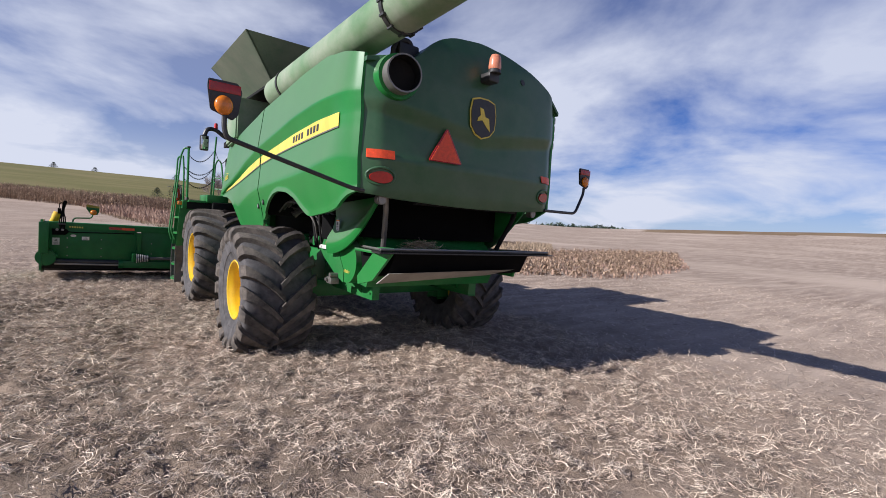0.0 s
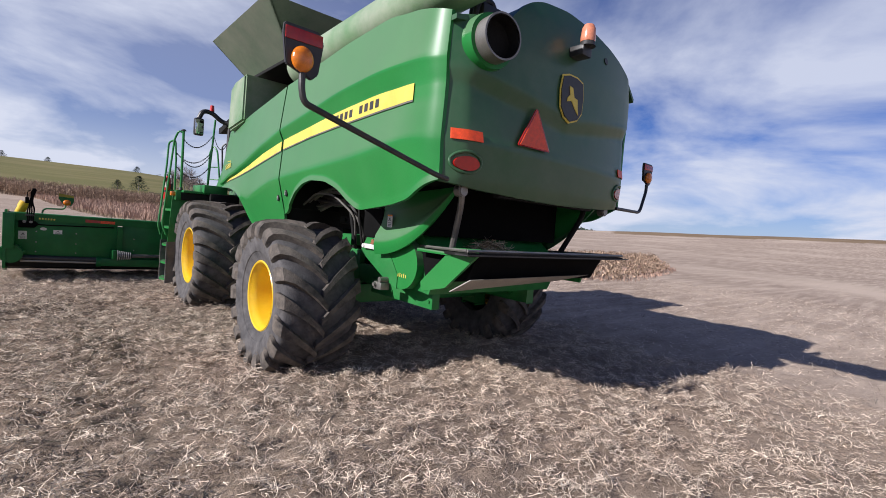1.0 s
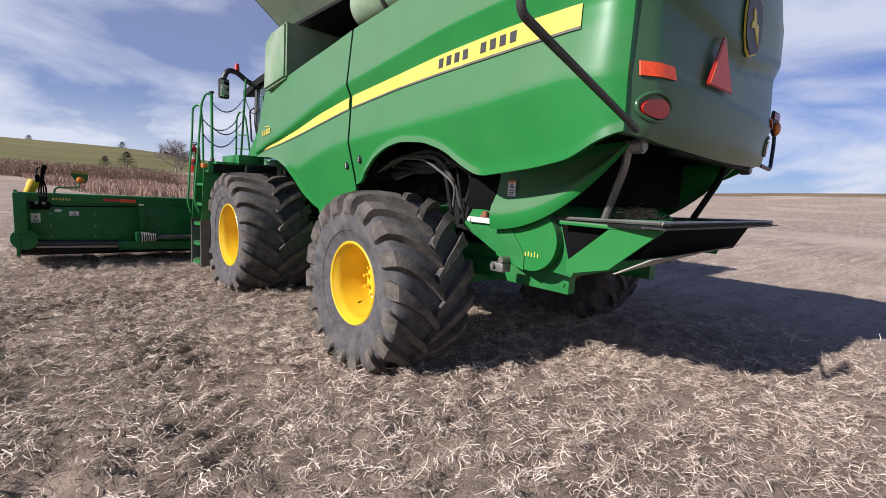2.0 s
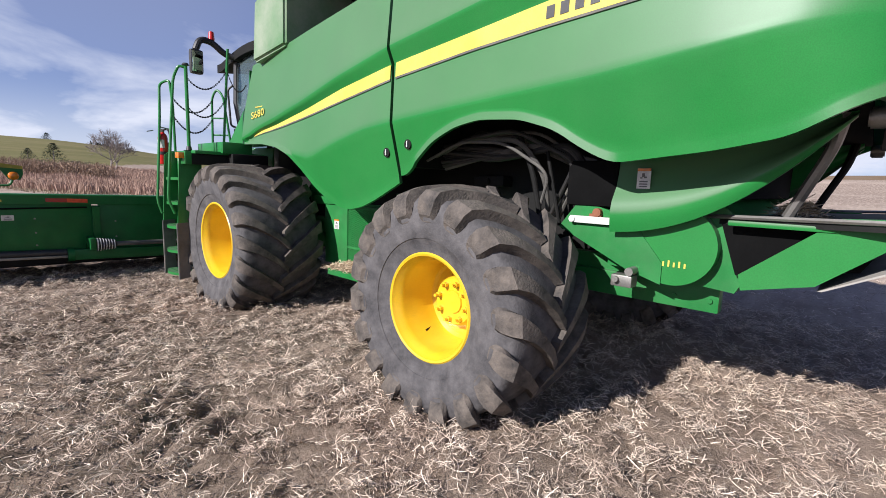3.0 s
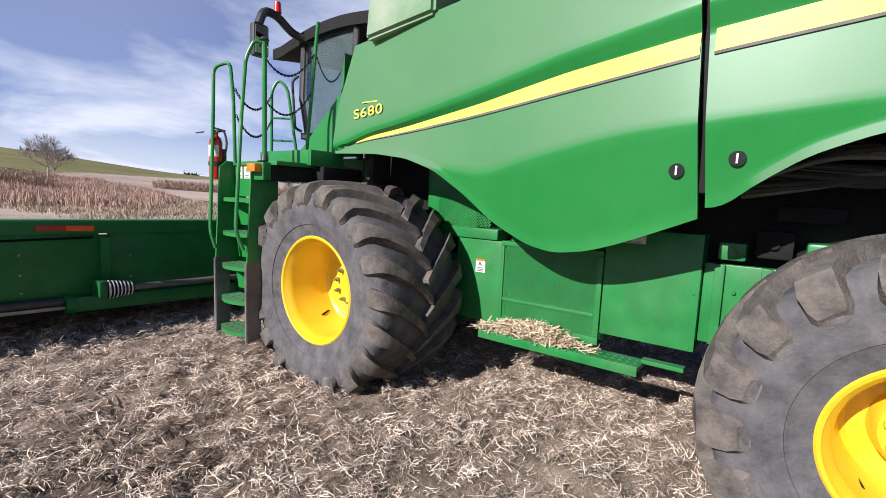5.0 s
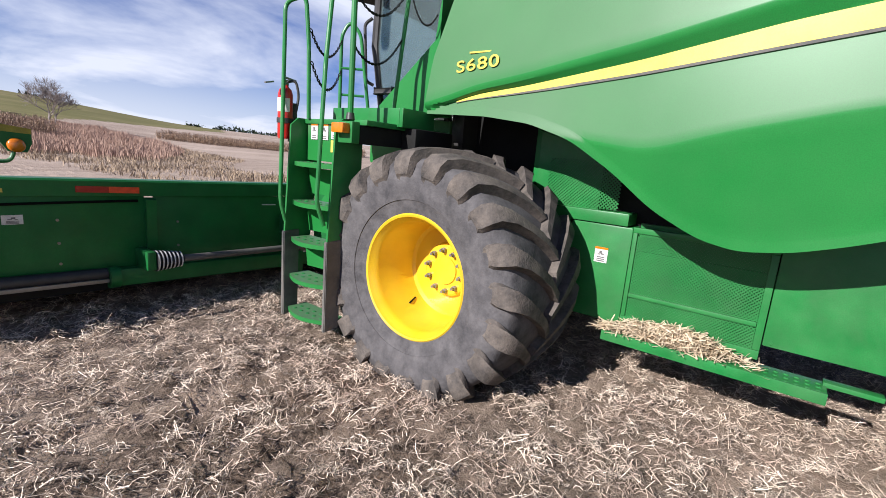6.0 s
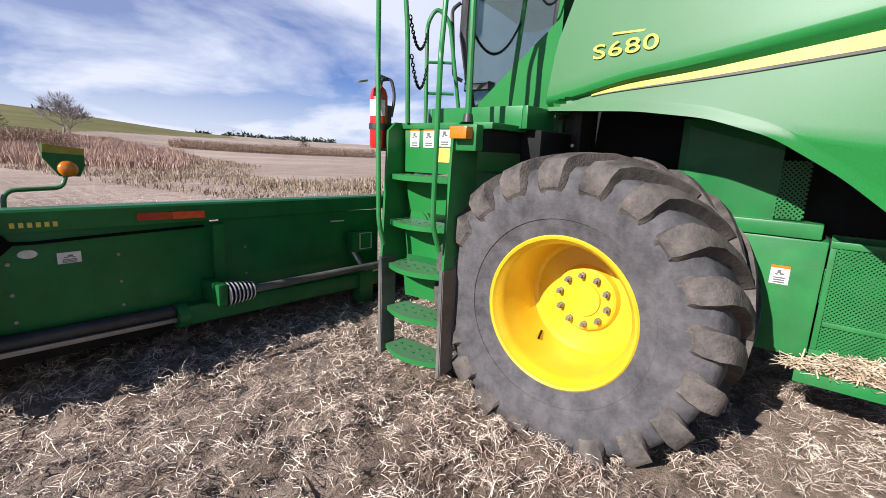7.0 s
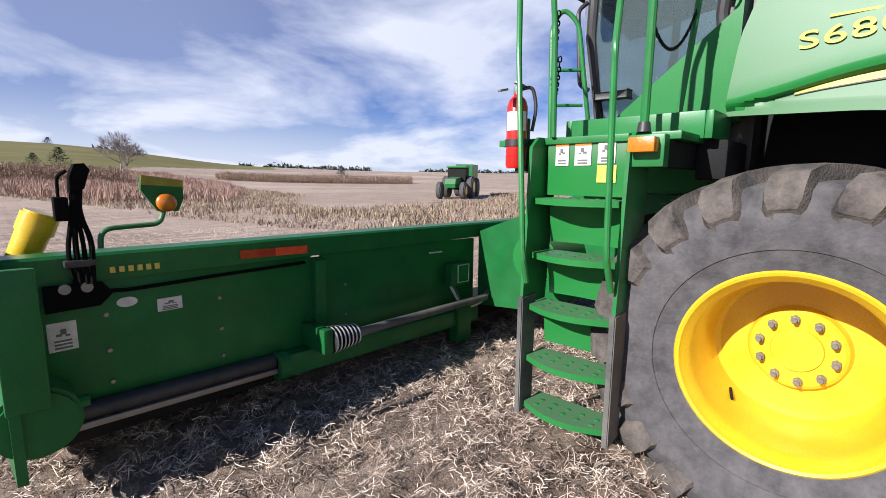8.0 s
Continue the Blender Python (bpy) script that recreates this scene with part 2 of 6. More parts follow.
def sheet(bm, rows, thick):
    """A curved sheet through rows of points, with a thickness (a vector, or a function of the point)."""
    f = thick if callable(thick) else (lambda p: Vector(thick))
    A = [[bm.verts.new(p) for p in row] for row in rows]
    C = [[bm.verts.new(Vector(p) + f(Vector(p))) for p in row] for row in rows]
    n, k = len(rows), len(rows[0])
    for i in range(n - 1):
        for j in range(k - 1):
            bm.faces.new((A[i][j], A[i + 1][j], A[i + 1][j + 1], A[i][j + 1]))
            bm.faces.new((C[i][j], C[i][j + 1], C[i + 1][j + 1], C[i + 1][j]))
    for i in range(n - 1):
        bm.faces.new((A[i][0], C[i][0], C[i + 1][0], A[i + 1][0]))
        bm.faces.new((A[i][-1], A[i + 1][-1], C[i + 1][-1], C[i][-1]))
    for j in range(k - 1):
        bm.faces.new((A[0][j], A[0][j + 1], C[0][j + 1], C[0][j]))
        bm.faces.new((A[-1][j], C[-1][j], C[-1][j + 1], A[-1][j + 1]))
    return bm


def prism(bm, outline, axis, a0, a1):
    """An outline in the plane across an axis, drawn out from a0 to a1."""
    def at(p, a):
        return {"x": (a, p[0], p[1]), "y": (p[0], a, p[1]), "z": (p[0], p[1], a)}[axis]
    lo = [bm.verts.new(at(p, a0)) for p in outline]
    hi = [bm.verts.new(at(p, a1)) for p in outline]
    n = len(outline)
    bm.faces.new(lo)
    bm.faces.new(hi[::-1])
    for i in range(n):
        bm.faces.new((lo[i], hi[i], hi[(i + 1) % n], lo[(i + 1) % n]))
    return bm


def revolve(bm, prof, seg=64, ends=False):
    """Turns a profile of (x, radius) about the x axis."""
    rings = [[bm.verts.new((x, r * math.cos(a), r * math.sin(a))) for a in (2 * math.pi * k / seg for k in range(seg))] for x, r in prof]
    for A, C in zip(rings, rings[1:]):
        for k in range(seg):
            bm.faces.new((A[k], A[(k + 1) % seg], C[(k + 1) % seg], C[k]))
    if ends:
        bm.faces.new(rings[0])
        bm.faces.new(rings[-1][::-1])
    return bm


def lerp(table, t):
    """Smooth reading of a table of (t, value), sorted by t."""
    if t <= table[0][0]:
        return table[0][1]
    for (a, va), (b, vb) in zip(table, table[1:]):
        if t <= b:
            k = (t - a) / (b - a)
            return va + (vb - va) * k
    return table[-1][1]


def smooth(table, t, w=0.12):
    return sum(lerp(table, t + w * k / 4) for k in range(-4, 5)) / 9


def mesh_np(name, verts, faces, material, parent=None):
    me = bpy.data.meshes.new(name)
    me.from_pydata(verts.tolist() if hasattr(verts, "tolist") else verts, [], faces.tolist() if hasattr(faces, "tolist") else faces)
    me.materials.append(material)
    ob = new(name, me)
    if parent:
        ob.parent = parent
    return ob

# ground: one sheet to the horizon, with a low rise on the left and far swells
EDGE = [(-180, 2.0), (-90, 2.2), (-40, 2.7), (-7, 2.75), (6, 2.7), (10, 2.5), (14.5, 2.0), (20, 1.35), (24, 1.0), (33, 0.8), (44, 0.65), (55, 0.5), (64, 0.95), (74, 1.35), (81, 1.6), (90, 1.8), (180, 2.0)]


def land(x, y):
    r = math.hypot(x + 4, y + 4)
    az = math.degrees(math.atan2(x + 4, y + 4))
    crest = 1.6 + math.tan(radians(smooth(EDGE, az, 3.0))) * 320
    k = min(1.0, max(0.0, (r - 45) / 275))
    far = crest * k * k * (3 - 2 * k)
    if r > 330:
        far -= (r - 330) * 0.012
    bump = noise.noise((x * 1.1, y * 1.1, 0)) * 0.020 + noise.noise((x * 2.6, y * 4.2, 4)) * 0.036 + noise.noise((x * 6.5, y * 6.5, 7)) * 0.048
    # bar prints that wheels pressed along the machine's side
    for xc in (-3.05, -4.25):
        d = abs(x - xc)
        if d < 0.6 and -11 < y < 6:
            w = min(1.0, (0.6 - d) / 0.18) * (0.55 + 0.9 * noise.noise((x * 0.8, y * 0.8, 21)))
            bump += 0.06 * max(0.0, w) * math.sin((y + 0.7 * d) * 23.0 + 1.5 * noise.noise((x * 1.7, y * 1.7, 5)))
    bump *= max(0.0, 1 - r / 60)
    return far + bump + noise.noise((x * 0.02, y * 0.02, 2)) * 0.5 * min(1, max(0, (r - 30) / 100))


def field_mat(name, base, dark, light, streak=(0.3, 3.0), worked=None):
    m = bpy.data.materials.new(name)
    m.use_nodes = True
    nt = m.node_tree
    b = nt.nodes["Principled BSDF"]
    b.inputs["Roughness"].default_value, b.inputs["Specular IOR Level"].default_value = 0.95, 0.1
    co = nt.nodes.new("ShaderNodeTexCoord")

    def nz(scale, detail, vec, rough=0.6):
        n = nt.nodes.new("ShaderNodeTexNoise")
        n.inputs["Scale"].default_value, n.inputs["Detail"].default_value, n.inputs["Roughness"].default_value = scale, detail, rough
        nt.links.new(vec, n.inputs["Vector"])
        return n.outputs["Fac"]

    def mp(sx, sy, rot):
        n = nt.nodes.new("ShaderNodeMapping")
        n.inputs["Scale"].default_value, n.inputs["Rotation"].default_value = (sx, sy, 1), (0, 0, radians(rot))
        nt.links.new(co.outputs["Object"], n.inputs[0])
        return n.outputs[0]

    def rampto(fac, lo, hi, a, c):
        r = nt.nodes.new("ShaderNodeMapRange")
        r.inputs["From Min"].default_value, r.inputs["From Max"].default_value = lo, hi
        nt.links.new(fac, r.inputs["Value"])
        x = nt.nodes.new("ShaderNodeMix")
        x.data_type = "RGBA"
        nt.links.new(r.outputs[0], x.inputs[0])
        for sock, v in ((6, a), (7, c)):
            if isinstance(v, tuple):
                x.inputs[sock].default_value = (*v, 1)
            else:
                nt.links.new(v, x.inputs[sock])
        return x.outputs[2]
    def palette(base, dark, light):
        c = rampto(nz(22, 8, co.outputs["Object"], 0.75), 0.38, 0.64, dark, base)
        c = rampto(nz(1.0, 7, mp(streak[0], streak[1], 62)), 0.45, 0.75, c, light)
        return rampto(nz(0.05, 5, co.outputs["Object"]), 0.48, 0.7, c, tuple(v * 0.9 for v in light))
    col = palette(base, dark, light)
    if worked:
        # trampled soil round the machine, fading raggedly into the pale stubble
        n = nt.nodes.new("ShaderNodeMapping")
        n.inputs["Location"].default_value, n.inputs["Scale"].default_value = (2 / 6.5, 4.5 / 8.5, 0), (1 / 6.5, 1 / 8.5, 0)
        nt.links.new(co.outputs["Object"], n.inputs[0])
        d = nt.nodes.new("ShaderNodeVectorMath")
        d.operation = "LENGTH"
        nt.links.new(n.outputs[0], d.inputs[0])
        e = nt.nodes.new("ShaderNodeMath")
        e.operation = "MULTIPLY_ADD"
        e.inputs[1].default_value = 0.9
        nt.links.new(nz(1.1, 8, co.outputs["Object"], 0.7), e.inputs[0])
        nt.links.new(d.outputs["Value"], e.inputs[2])
        col = rampto(e.outputs[0], 1.05, 1.6, palette(*worked), col)
    nt.links.new(col, b.inputs["Base Color"])
    bp = nt.nodes.new("ShaderNodeBump")
    bp.inputs["Strength"].default_value, bp.inputs["Distance"].default_value = 0.9, 0.02
    nt.links.new(nz(45, 6, co.outputs["Object"], 0.7), bp.inputs["Height"])
    nt.links.new(bp.outputs[0], b.inputs["Normal"])
    return m


M_FIELD = field_mat("stubble_field", (0.46, 0.36, 0.28), (0.22, 0.165, 0.125), (0.60, 0.48, 0.375), worked=((0.24, 0.178, 0.133), (0.022, 0.016, 0.012), (0.40, 0.31, 0.235)))
M_HILL = field_mat("hill_pasture", (0.20, 0.185, 0.075), (0.15, 0.145, 0.055), (0.26, 0.22, 0.10), (0.02, 0.06))
M_FAR = field_mat("far_brown_field", (0.24, 0.17, 0.10), (0.18, 0.12, 0.07), (0.30, 0.22, 0.14), (0.02, 0.08))


def ground():
    n = 300
    k = math.asinh(1700 / 2.2)
    ax = [2.2 * math.sinh(k * i / n) for i in range(-n, n + 1)]
    vs, fs, mi = [], [], []
    w = 2 * n + 1
    for j in ax:
        for i in ax:
            x, y = i - 2.2, j - 3.5
            vs.append((x, y, land(x, y)))
    for j in range(w - 1):
        for i in range(w - 1):
            a = j * w + i
            fs.append((a, a + 1, a + w + 1, a + w))
            x, y = ax[i] - 2.2 + 4, ax[j] - 3.5 + 4
            r, az = math.hypot(x, y), math.degrees(math.atan2(x, y))
            wob = 14 * noise.noise((az * 0.15, 0, 0))
            mi.append(1 if -60 < az < 27 and 105 + wob + max(0, az - 8) * 5 < r < 300 else (2 if (r > 300 and az < 40) or (62 < az < 95 and 200 < r < 300) else 0))
    ob = mesh_np("ground", vs, fs, M_FIELD)
    ob.data.materials.append(M_HILL)
    ob.data.materials.append(M_FAR)
    ob.data.polygons.foreach_set("material_index", mi)
    ob.data.shade_smooth()
    tagged(ob, "harvested field covered in pale chopped crop residue", "ground", kind="structure")


ground()


def strands(name, count, area, length, width, lift, label, material=M_STRAW, seed=3, hole=None, fade=False):
    """Bent flat pieces of straw lying loosely over each other."""
    rng = np.random.default_rng(seed)
    x0, x1, y0, y1 = area
    px, py = rng.uniform(x0, x1, count), rng.uniform(y0, y1, count)
    clump = np.array([noise.noise((a * 2.3, b * 2.3, 11)) for a, b in zip(px, py)])
    fine = np.array([noise.noise((a * 7.5, b * 7.5, 17)) for a, b in zip(px, py)])
    keep = rng.uniform(-0.62, 0.5, count) < clump * 0.9 + fine * 1.15
    if fade:
        keep &= rng.uniform(0.62, 1.1, count) > np.hypot((px + 2) / 6.8, (py + 3) / 9.2)
    if hole:
        keep &= ~((px > hole[0]) & (px < hole[1]) & (py > hole[2]) & (py < hole[3]))
    px, py, tuft = px[keep], py[keep], np.maximum(fine[keep], 0)
    c = len(px)
    base = np.array([land(a, b) for a, b in zip(px, py)])
    ang = rng.uniform(0, 2 * np.pi, c)
    L = rng.uniform(length[0], length[1], c) * rng.uniform(0.5, 1, c)
    W = rng.uniform(width[0], width[1], c) * np.where(rng.uniform(0, 1, c) < 0.05, 1.9, 1.0)
    H = base + np.abs(rng.normal(0, lift, c)) * (0.7 + 2.2 * tuft) + 0.05 * tuft + 0.002
    slope = rng.normal(0, 0.42, c)
    curl = rng.normal(0, 0.75, c)
    vs = np.zeros((c, 8, 3))
    for k, t in enumerate((-0.5, -0.17, 0.17, 0.5)):
        a = ang + curl * t
        cx, cy = px + np.cos(a) * L * t, py + np.sin(a) * L * t
        cz = np.maximum(H + slope * L * t - 0.3 * L * (t * t) * np.abs(curl), base + 0.001)
        taper = 1 - 0.5 * abs(t)
        vs[:, 2 * k] = np.stack([cx - np.sin(a) * W * taper, cy + np.cos(a) * W * taper, cz - W * 0.4], 1)
        vs[:, 2 * k + 1] = np.stack([cx + np.sin(a) * W * taper, cy - np.cos(a) * W * taper, cz + W * 0.6], 1)
    vs = vs.reshape(-1, 3)
    o = np.arange(c)[:, None] * 8
    fs = np.concatenate([o + np.array(q)[None] for q in ((0, 1, 3, 2), (2, 3, 5, 4), (4, 5, 7, 6))])
    me = bpy.data.meshes.new(name)
    me.vertices.add(len(vs))
    me.vertices.foreach_set("co", vs.ravel())
    me.loops.add(fs.size)
    me.loops.foreach_set("vertex_index", fs.ravel())
    me.polygons.add(len(fs))
    me.polygons.foreach_set("loop_start", np.arange(len(fs)) * 4)
    me.update(calc_edges=True)
    me.materials.append(material)
    return tagged(new(name, me), label, "crop residue", kind="stuff")


strands("straw_litter", 860000, (-7.4, 3.4, -10.6, 4.8), (0.025, 0.13), (0.0008, 0.0021), 0.022, "loose pale chopped straw lying on the field", fade=True)
strands("straw_litter_far", 170000, (-12, 17, -13, 15), (0.04, 0.16), (0.0012, 0.0030), 0.02, "loose pale straw strewn over the wider field", seed=8, hole=(-5.0, 0.8, -7.5, 2.2))

# combine harvester
combine = thing("combine_harvester", "large green combine harvester with yellow wheels, dusty, parked on the stubble", "combine harvester")

SEAM = -2.76
CREASE = [(-5.95, 2.34), (-5.6, 2.36), (-4.61, 2.24), (-3.54, 2.16), (-2.84, 2.10), (-2.33, 2.05), (-1.75, 1.92), (-1.35, 1.80), (-0.9, 1.86), (-0.5, 1.94), (-0.2, 1.97), (0.6, 1.95)]
STRIPE_T = [(-5.62, 2.81), (-5.03, 2.80), (-4.25, 2.745), (-3.63, 2.675), (-2.76, 2.582), (-1.95, 2.468), (-1.26, 2.333), (-0.46, 2.212), (-0.03, 2.166), (0.16, 2.118), (0.6, 2.02)]
STRIPE_B = [(-5.62, 2.675), (-4.25, 2.60), (-3.63, 2.555), (-2.76, 2.465), (-1.95, 2.355), (-1.26, 2.258), (-0.46, 2.172), (-0.03, 2.134), (0.16, 2.112), (0.6, 2.01)]
BOTTOM_F = [(-2.86, 1.63), (-2.36, 1.40), (-2.15, 1.32), (-1.9, 1.28), (-1.69, 1.32), (-1.42, 1.46), (-1.17, 1.66), (-0.86, 1.85), (-0.54, 1.95), (-0.14, 2.00), (0.46, 2.02)]
BOTTOM_R = [(-5.95, 2.04), (-5.78, 1.97), (-5.58, 1.86), (-5.24, 1.80), (-4.72, 1.74), (-4.53, 1.83), (-4.35, 1.95), (-4.09, 2.03), (-3.74, 2.05), (-3.5, 2.01), (-3.24, 1.91), (-3.01, 1.76), (-2.86, 1.64)]
TOP = [(-5.95, 3.34), (-5.6, 3.42), (-5.1, 3.50), (-4.3, 3.46), (-2.35, 3.26), (-0.86, 3.12), (0.5, 3.02)]
WIDTH = [(-5.98, 1.36), (-5.9, 1.43), (-5.78, 1.475), (-5.6, 1.495), (-5.2, 1.50), (-4.0, 1.48), (-2.7, 1.46), (-1.3, 1.40), (0.0, 1.32), (0.5, 1.30)]


def shoulder(y):
    """Height of the pressed edge over the stripe."""
    return smooth(STRIPE_T, y) + min(0.17, 0.04 + 0.028 * max(0, 0.2 - y))


def skin(y, z):
    """How far the side shell stands out at a place along it."""
    zc, zt, zb = smooth(CREASE, y), smooth(STRIPE_T, y), smooth(STRIPE_B, y)
    sh = shoulder(y)
    prof = [(1.0, -0.17), (zc - 0.55, -0.10), (zc - 0.012, 0.020), (zc + 0.012, 0.0205), (zb, -0.012), (zt, -0.017), (sh - 0.025, 0.025), (sh, 0.034), (sh + 0.02, 0.034), (3.6, -0.085)]
    prof = sorted(prof)
    amp = 1 - 0.75 * min(1, max(0, (-5.35 - y) / 0.5))
    return smooth(WIDTH, y, 0.06) + lerp(prof, z) * amp


def side_panel(s, y0, y1, bottom, name, label):
    bm = B()
    ny = int((y1 - y0) / 0.045)
    rows = []
    for i in range(ny + 1):
        y = y0 + (y1 - y0) * i / ny
        zb, ztop = smooth(bottom, y, 0.07), smooth(TOP, y, 0.1)
        zc, sh = smooth(CREASE, y), shoulder(y)
        knots = [zb]
        for z in (zb + 0.03, zb + 0.07, zc - 0.012, zc + 0.012, smooth(STRIPE_B, y), smooth(STRIPE_T, y), sh - 0.025, sh + 0.02, ztop):
            knots.append(max(z, knots[-1] + 0.004))
        zs = [zb]
        for a, b, n in zip(knots, knots[1:], (2, 2, 9, 2, 7, 4, 5, 3, 10)):
            zs += [a + (b - a) * k / n for k in range(1, n + 1)]
        row = []
        for z in zs:
            yy = y
            yy += (z - 2.3) * 0.06 * max(0.0, 1 - abs(y - SEAM) / 0.6)
            if y0 > -3:
                yy -= (0.10 * max(0.0, z - 2.1) + 0.22 * max(0.0, z - 2.45)) * max(0.0, (i / ny - 0.6) / 0.4) ** 1.3
            o = skin(y, z)
            lip = max(0.0, 1 - (z - zb) / 0.07) * (0.9 if -4.75 < y < -3.0 else 0.4)
            row.append((s * (o + 0.024 * lip), yy, z))
        rows.append(row)
    sheet(bm, rows, (-s * 0.035, 0, 0))
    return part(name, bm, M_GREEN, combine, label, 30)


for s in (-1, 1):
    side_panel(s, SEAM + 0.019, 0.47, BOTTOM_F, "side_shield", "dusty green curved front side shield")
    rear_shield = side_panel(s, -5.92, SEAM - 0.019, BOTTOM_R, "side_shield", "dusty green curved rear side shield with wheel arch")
    # yellow stripe with a thin dark lower edge
    for name, lo, hi, m, off in (("stripe", STRIPE_B, STRIPE_T, M_STRIPE, 0.011), ("stripe_edge", None, STRIPE_B, M_GREYRUB, 0.010)):
        for ya, yb in ((-5.62, SEAM - 0.035), (SEAM + 0.035, 0.16)):
            bm = B()
            rows = []
            n = int((yb - ya) / 0.06)
            for i in range(n + 1):
                y = ya + (yb - ya) * i / n
                h = smooth(hi, y)
                l = smooth(lo, y) if lo else h - 0.016 * min(1, max(0.3, 0.3 - y))
                rows.append([(s * (skin(y, l + (h - l) * k / 4) + off), y, l + (h - l) * k / 4) for k in range(5)])
            sheet(bm, rows, (-s * 0.003, 0, 0))
            part(name, bm, m, combine, "yellow side stripe" if lo else "thin dark stripe edge")
    # plain bar in place of the maker's lettering
    bm = B()
    for a in range(9):
        if a == 4:
            continue
        ya = -5.10 + a * 0.099
        rows = []
        for i in range(3):
            y = ya + 0.058 * i / 2
            zm = (smooth(STRIPE_B, y) + smooth(STRIPE_T, y)) / 2
            rows.append([(s * (skin(y, zm + q) + 0.0145), y, zm + q) for q in (-0.038, 0, 0.038)])
        sheet(bm, rows, (-s * 0.002, 0, 0))
    part("lettering_bar", bm, M_BLACK, combine, "dark lettering blocks on the stripe")["kind"] = "stuff"
    # latches
    for y, z in ((-2.662, 1.843), (-2.952, 1.905)):
        bm = B()
        x = skin(y, z)
        cyl(bm, (s * (x - 0.02), y, z), (s * (x + 0.009), y, z), 0.041, seg=24)
        latch = part("latch", bm, M_DARK, combine, "round recessed panel latch")
        bm = B()
        box(bm, s * x, s * (x + 0.02), y - 0.005, y + 0.005, z - 0.026, z + 0.026)
        part("key_slot", bm, M_WHITE, latch)

# gap backing and inner body, near black to put the inside shade into colour
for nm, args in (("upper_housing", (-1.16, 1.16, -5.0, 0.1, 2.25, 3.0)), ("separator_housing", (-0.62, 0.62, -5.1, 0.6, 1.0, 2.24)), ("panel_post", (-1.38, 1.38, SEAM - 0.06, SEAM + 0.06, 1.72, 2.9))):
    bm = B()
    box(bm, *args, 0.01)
    part(nm, bm, M_DARK, combine, "inner body box coloured near black for the shade inside")

# rear hood
HOOD_TOP = [(-1.45, 3.30), (-1.3, 3.34), (-0.9, 3.38), (-0.78, 3.52), (-0.62, 3.66), (-0.4, 3.75), (0.0, 3.80), (0.4, 3.76), (0.8, 3.67), (1.15, 3.54), (1.36, 3.36), (1.45, 3.25)]


def hood_y(x):
    a = abs(x) / 1.42
    return -6.10 + 0.13 * a ** 2.6 + 0.08 * max(0, a - 0.86) / 0.14


def hood_off(x, z):
    sh = 2.93 - 0.18 * max(0.0, 1 - abs(x) / 1.3)
    prof = [(1.9, -0.10), (2.05, -0.03), (2.30, 0.005), (2.36, 0.018), (2.42, 0.0), (sh - 0.12, -0.028), (sh, 0.03), (3.2, 0.02), (3.6, -0.05), (3.9, -0.14)]
    return lerp(sorted(prof), z) * (1 - 0.7 * min(1, max(0, (abs(x) - 1.1) / 0.3)))


def hood_bot(x):
    return 1.99 + 0.05 * max(0, abs(x) - 1.0) - 0.04 * math.cos(x * 1.3)


bm = B()
rows = []
for i in range(65):
    x = -1.405 + 2.81 * i / 64
    zt, zb = smooth(HOOD_TOP, x, 0.08), hood_bot(x)
    rows.append([(x, hood_y(x) - hood_off(x, zb + (zt - zb) * j / 40), zb + (zt - zb) * j / 40) for j in range(41)])
sheet(bm, rows, (0, 0.05, 0))
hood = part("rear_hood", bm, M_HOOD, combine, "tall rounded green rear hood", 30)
# roof of the hood and the corner posts
bm = B()
rows = []
for i in range(33):
    x = -1.40 + 2.80 * i / 32
    zt = smooth(HOOD_TOP, x, 0.08)
    rows.append([(x, -5.98 + 0.09 * k, zt - 0.01 - 0.012 * (k / 3) ** 2) for k in range(9)])
sheet(bm, rows, (0, 0, -0.04))
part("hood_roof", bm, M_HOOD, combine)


def plate(bm, x, z, w, h, off, thick=0.006, shape=None):
    """A flat piece on the rear hood."""
    y = hood_y(x) - hood_off(x, z) - off
    pts = shape or [(-w / 2 + w * k / 8, -h / 2) for k in range(9)] + [(w / 2 - w * k / 8, h / 2) for k in range(9)]
    def yy(px, pz):
        return hood_y(x + px) - hood_off(x + px, z + pz) - off
    lo = [bm.verts.new((x + a, yy(a, b), z + b)) for a, b in pts]
    hi = [bm.verts.new((x + a, yy(a, b) + thick + 0.004, z + b)) for a, b in pts]
    if shape:
        bm.faces.new(lo)
    else:
        for k in range(8):
            bm.faces.new((lo[k], lo[k + 1], lo[16 - k], lo[17 - k]))
    bm.faces.new(hi[::-1])
    n = len(pts)
    for i in range(n):
        bm.faces.new((lo[i], hi[i], hi[(i + 1) % n], lo[(i + 1) % n]))
    return bm


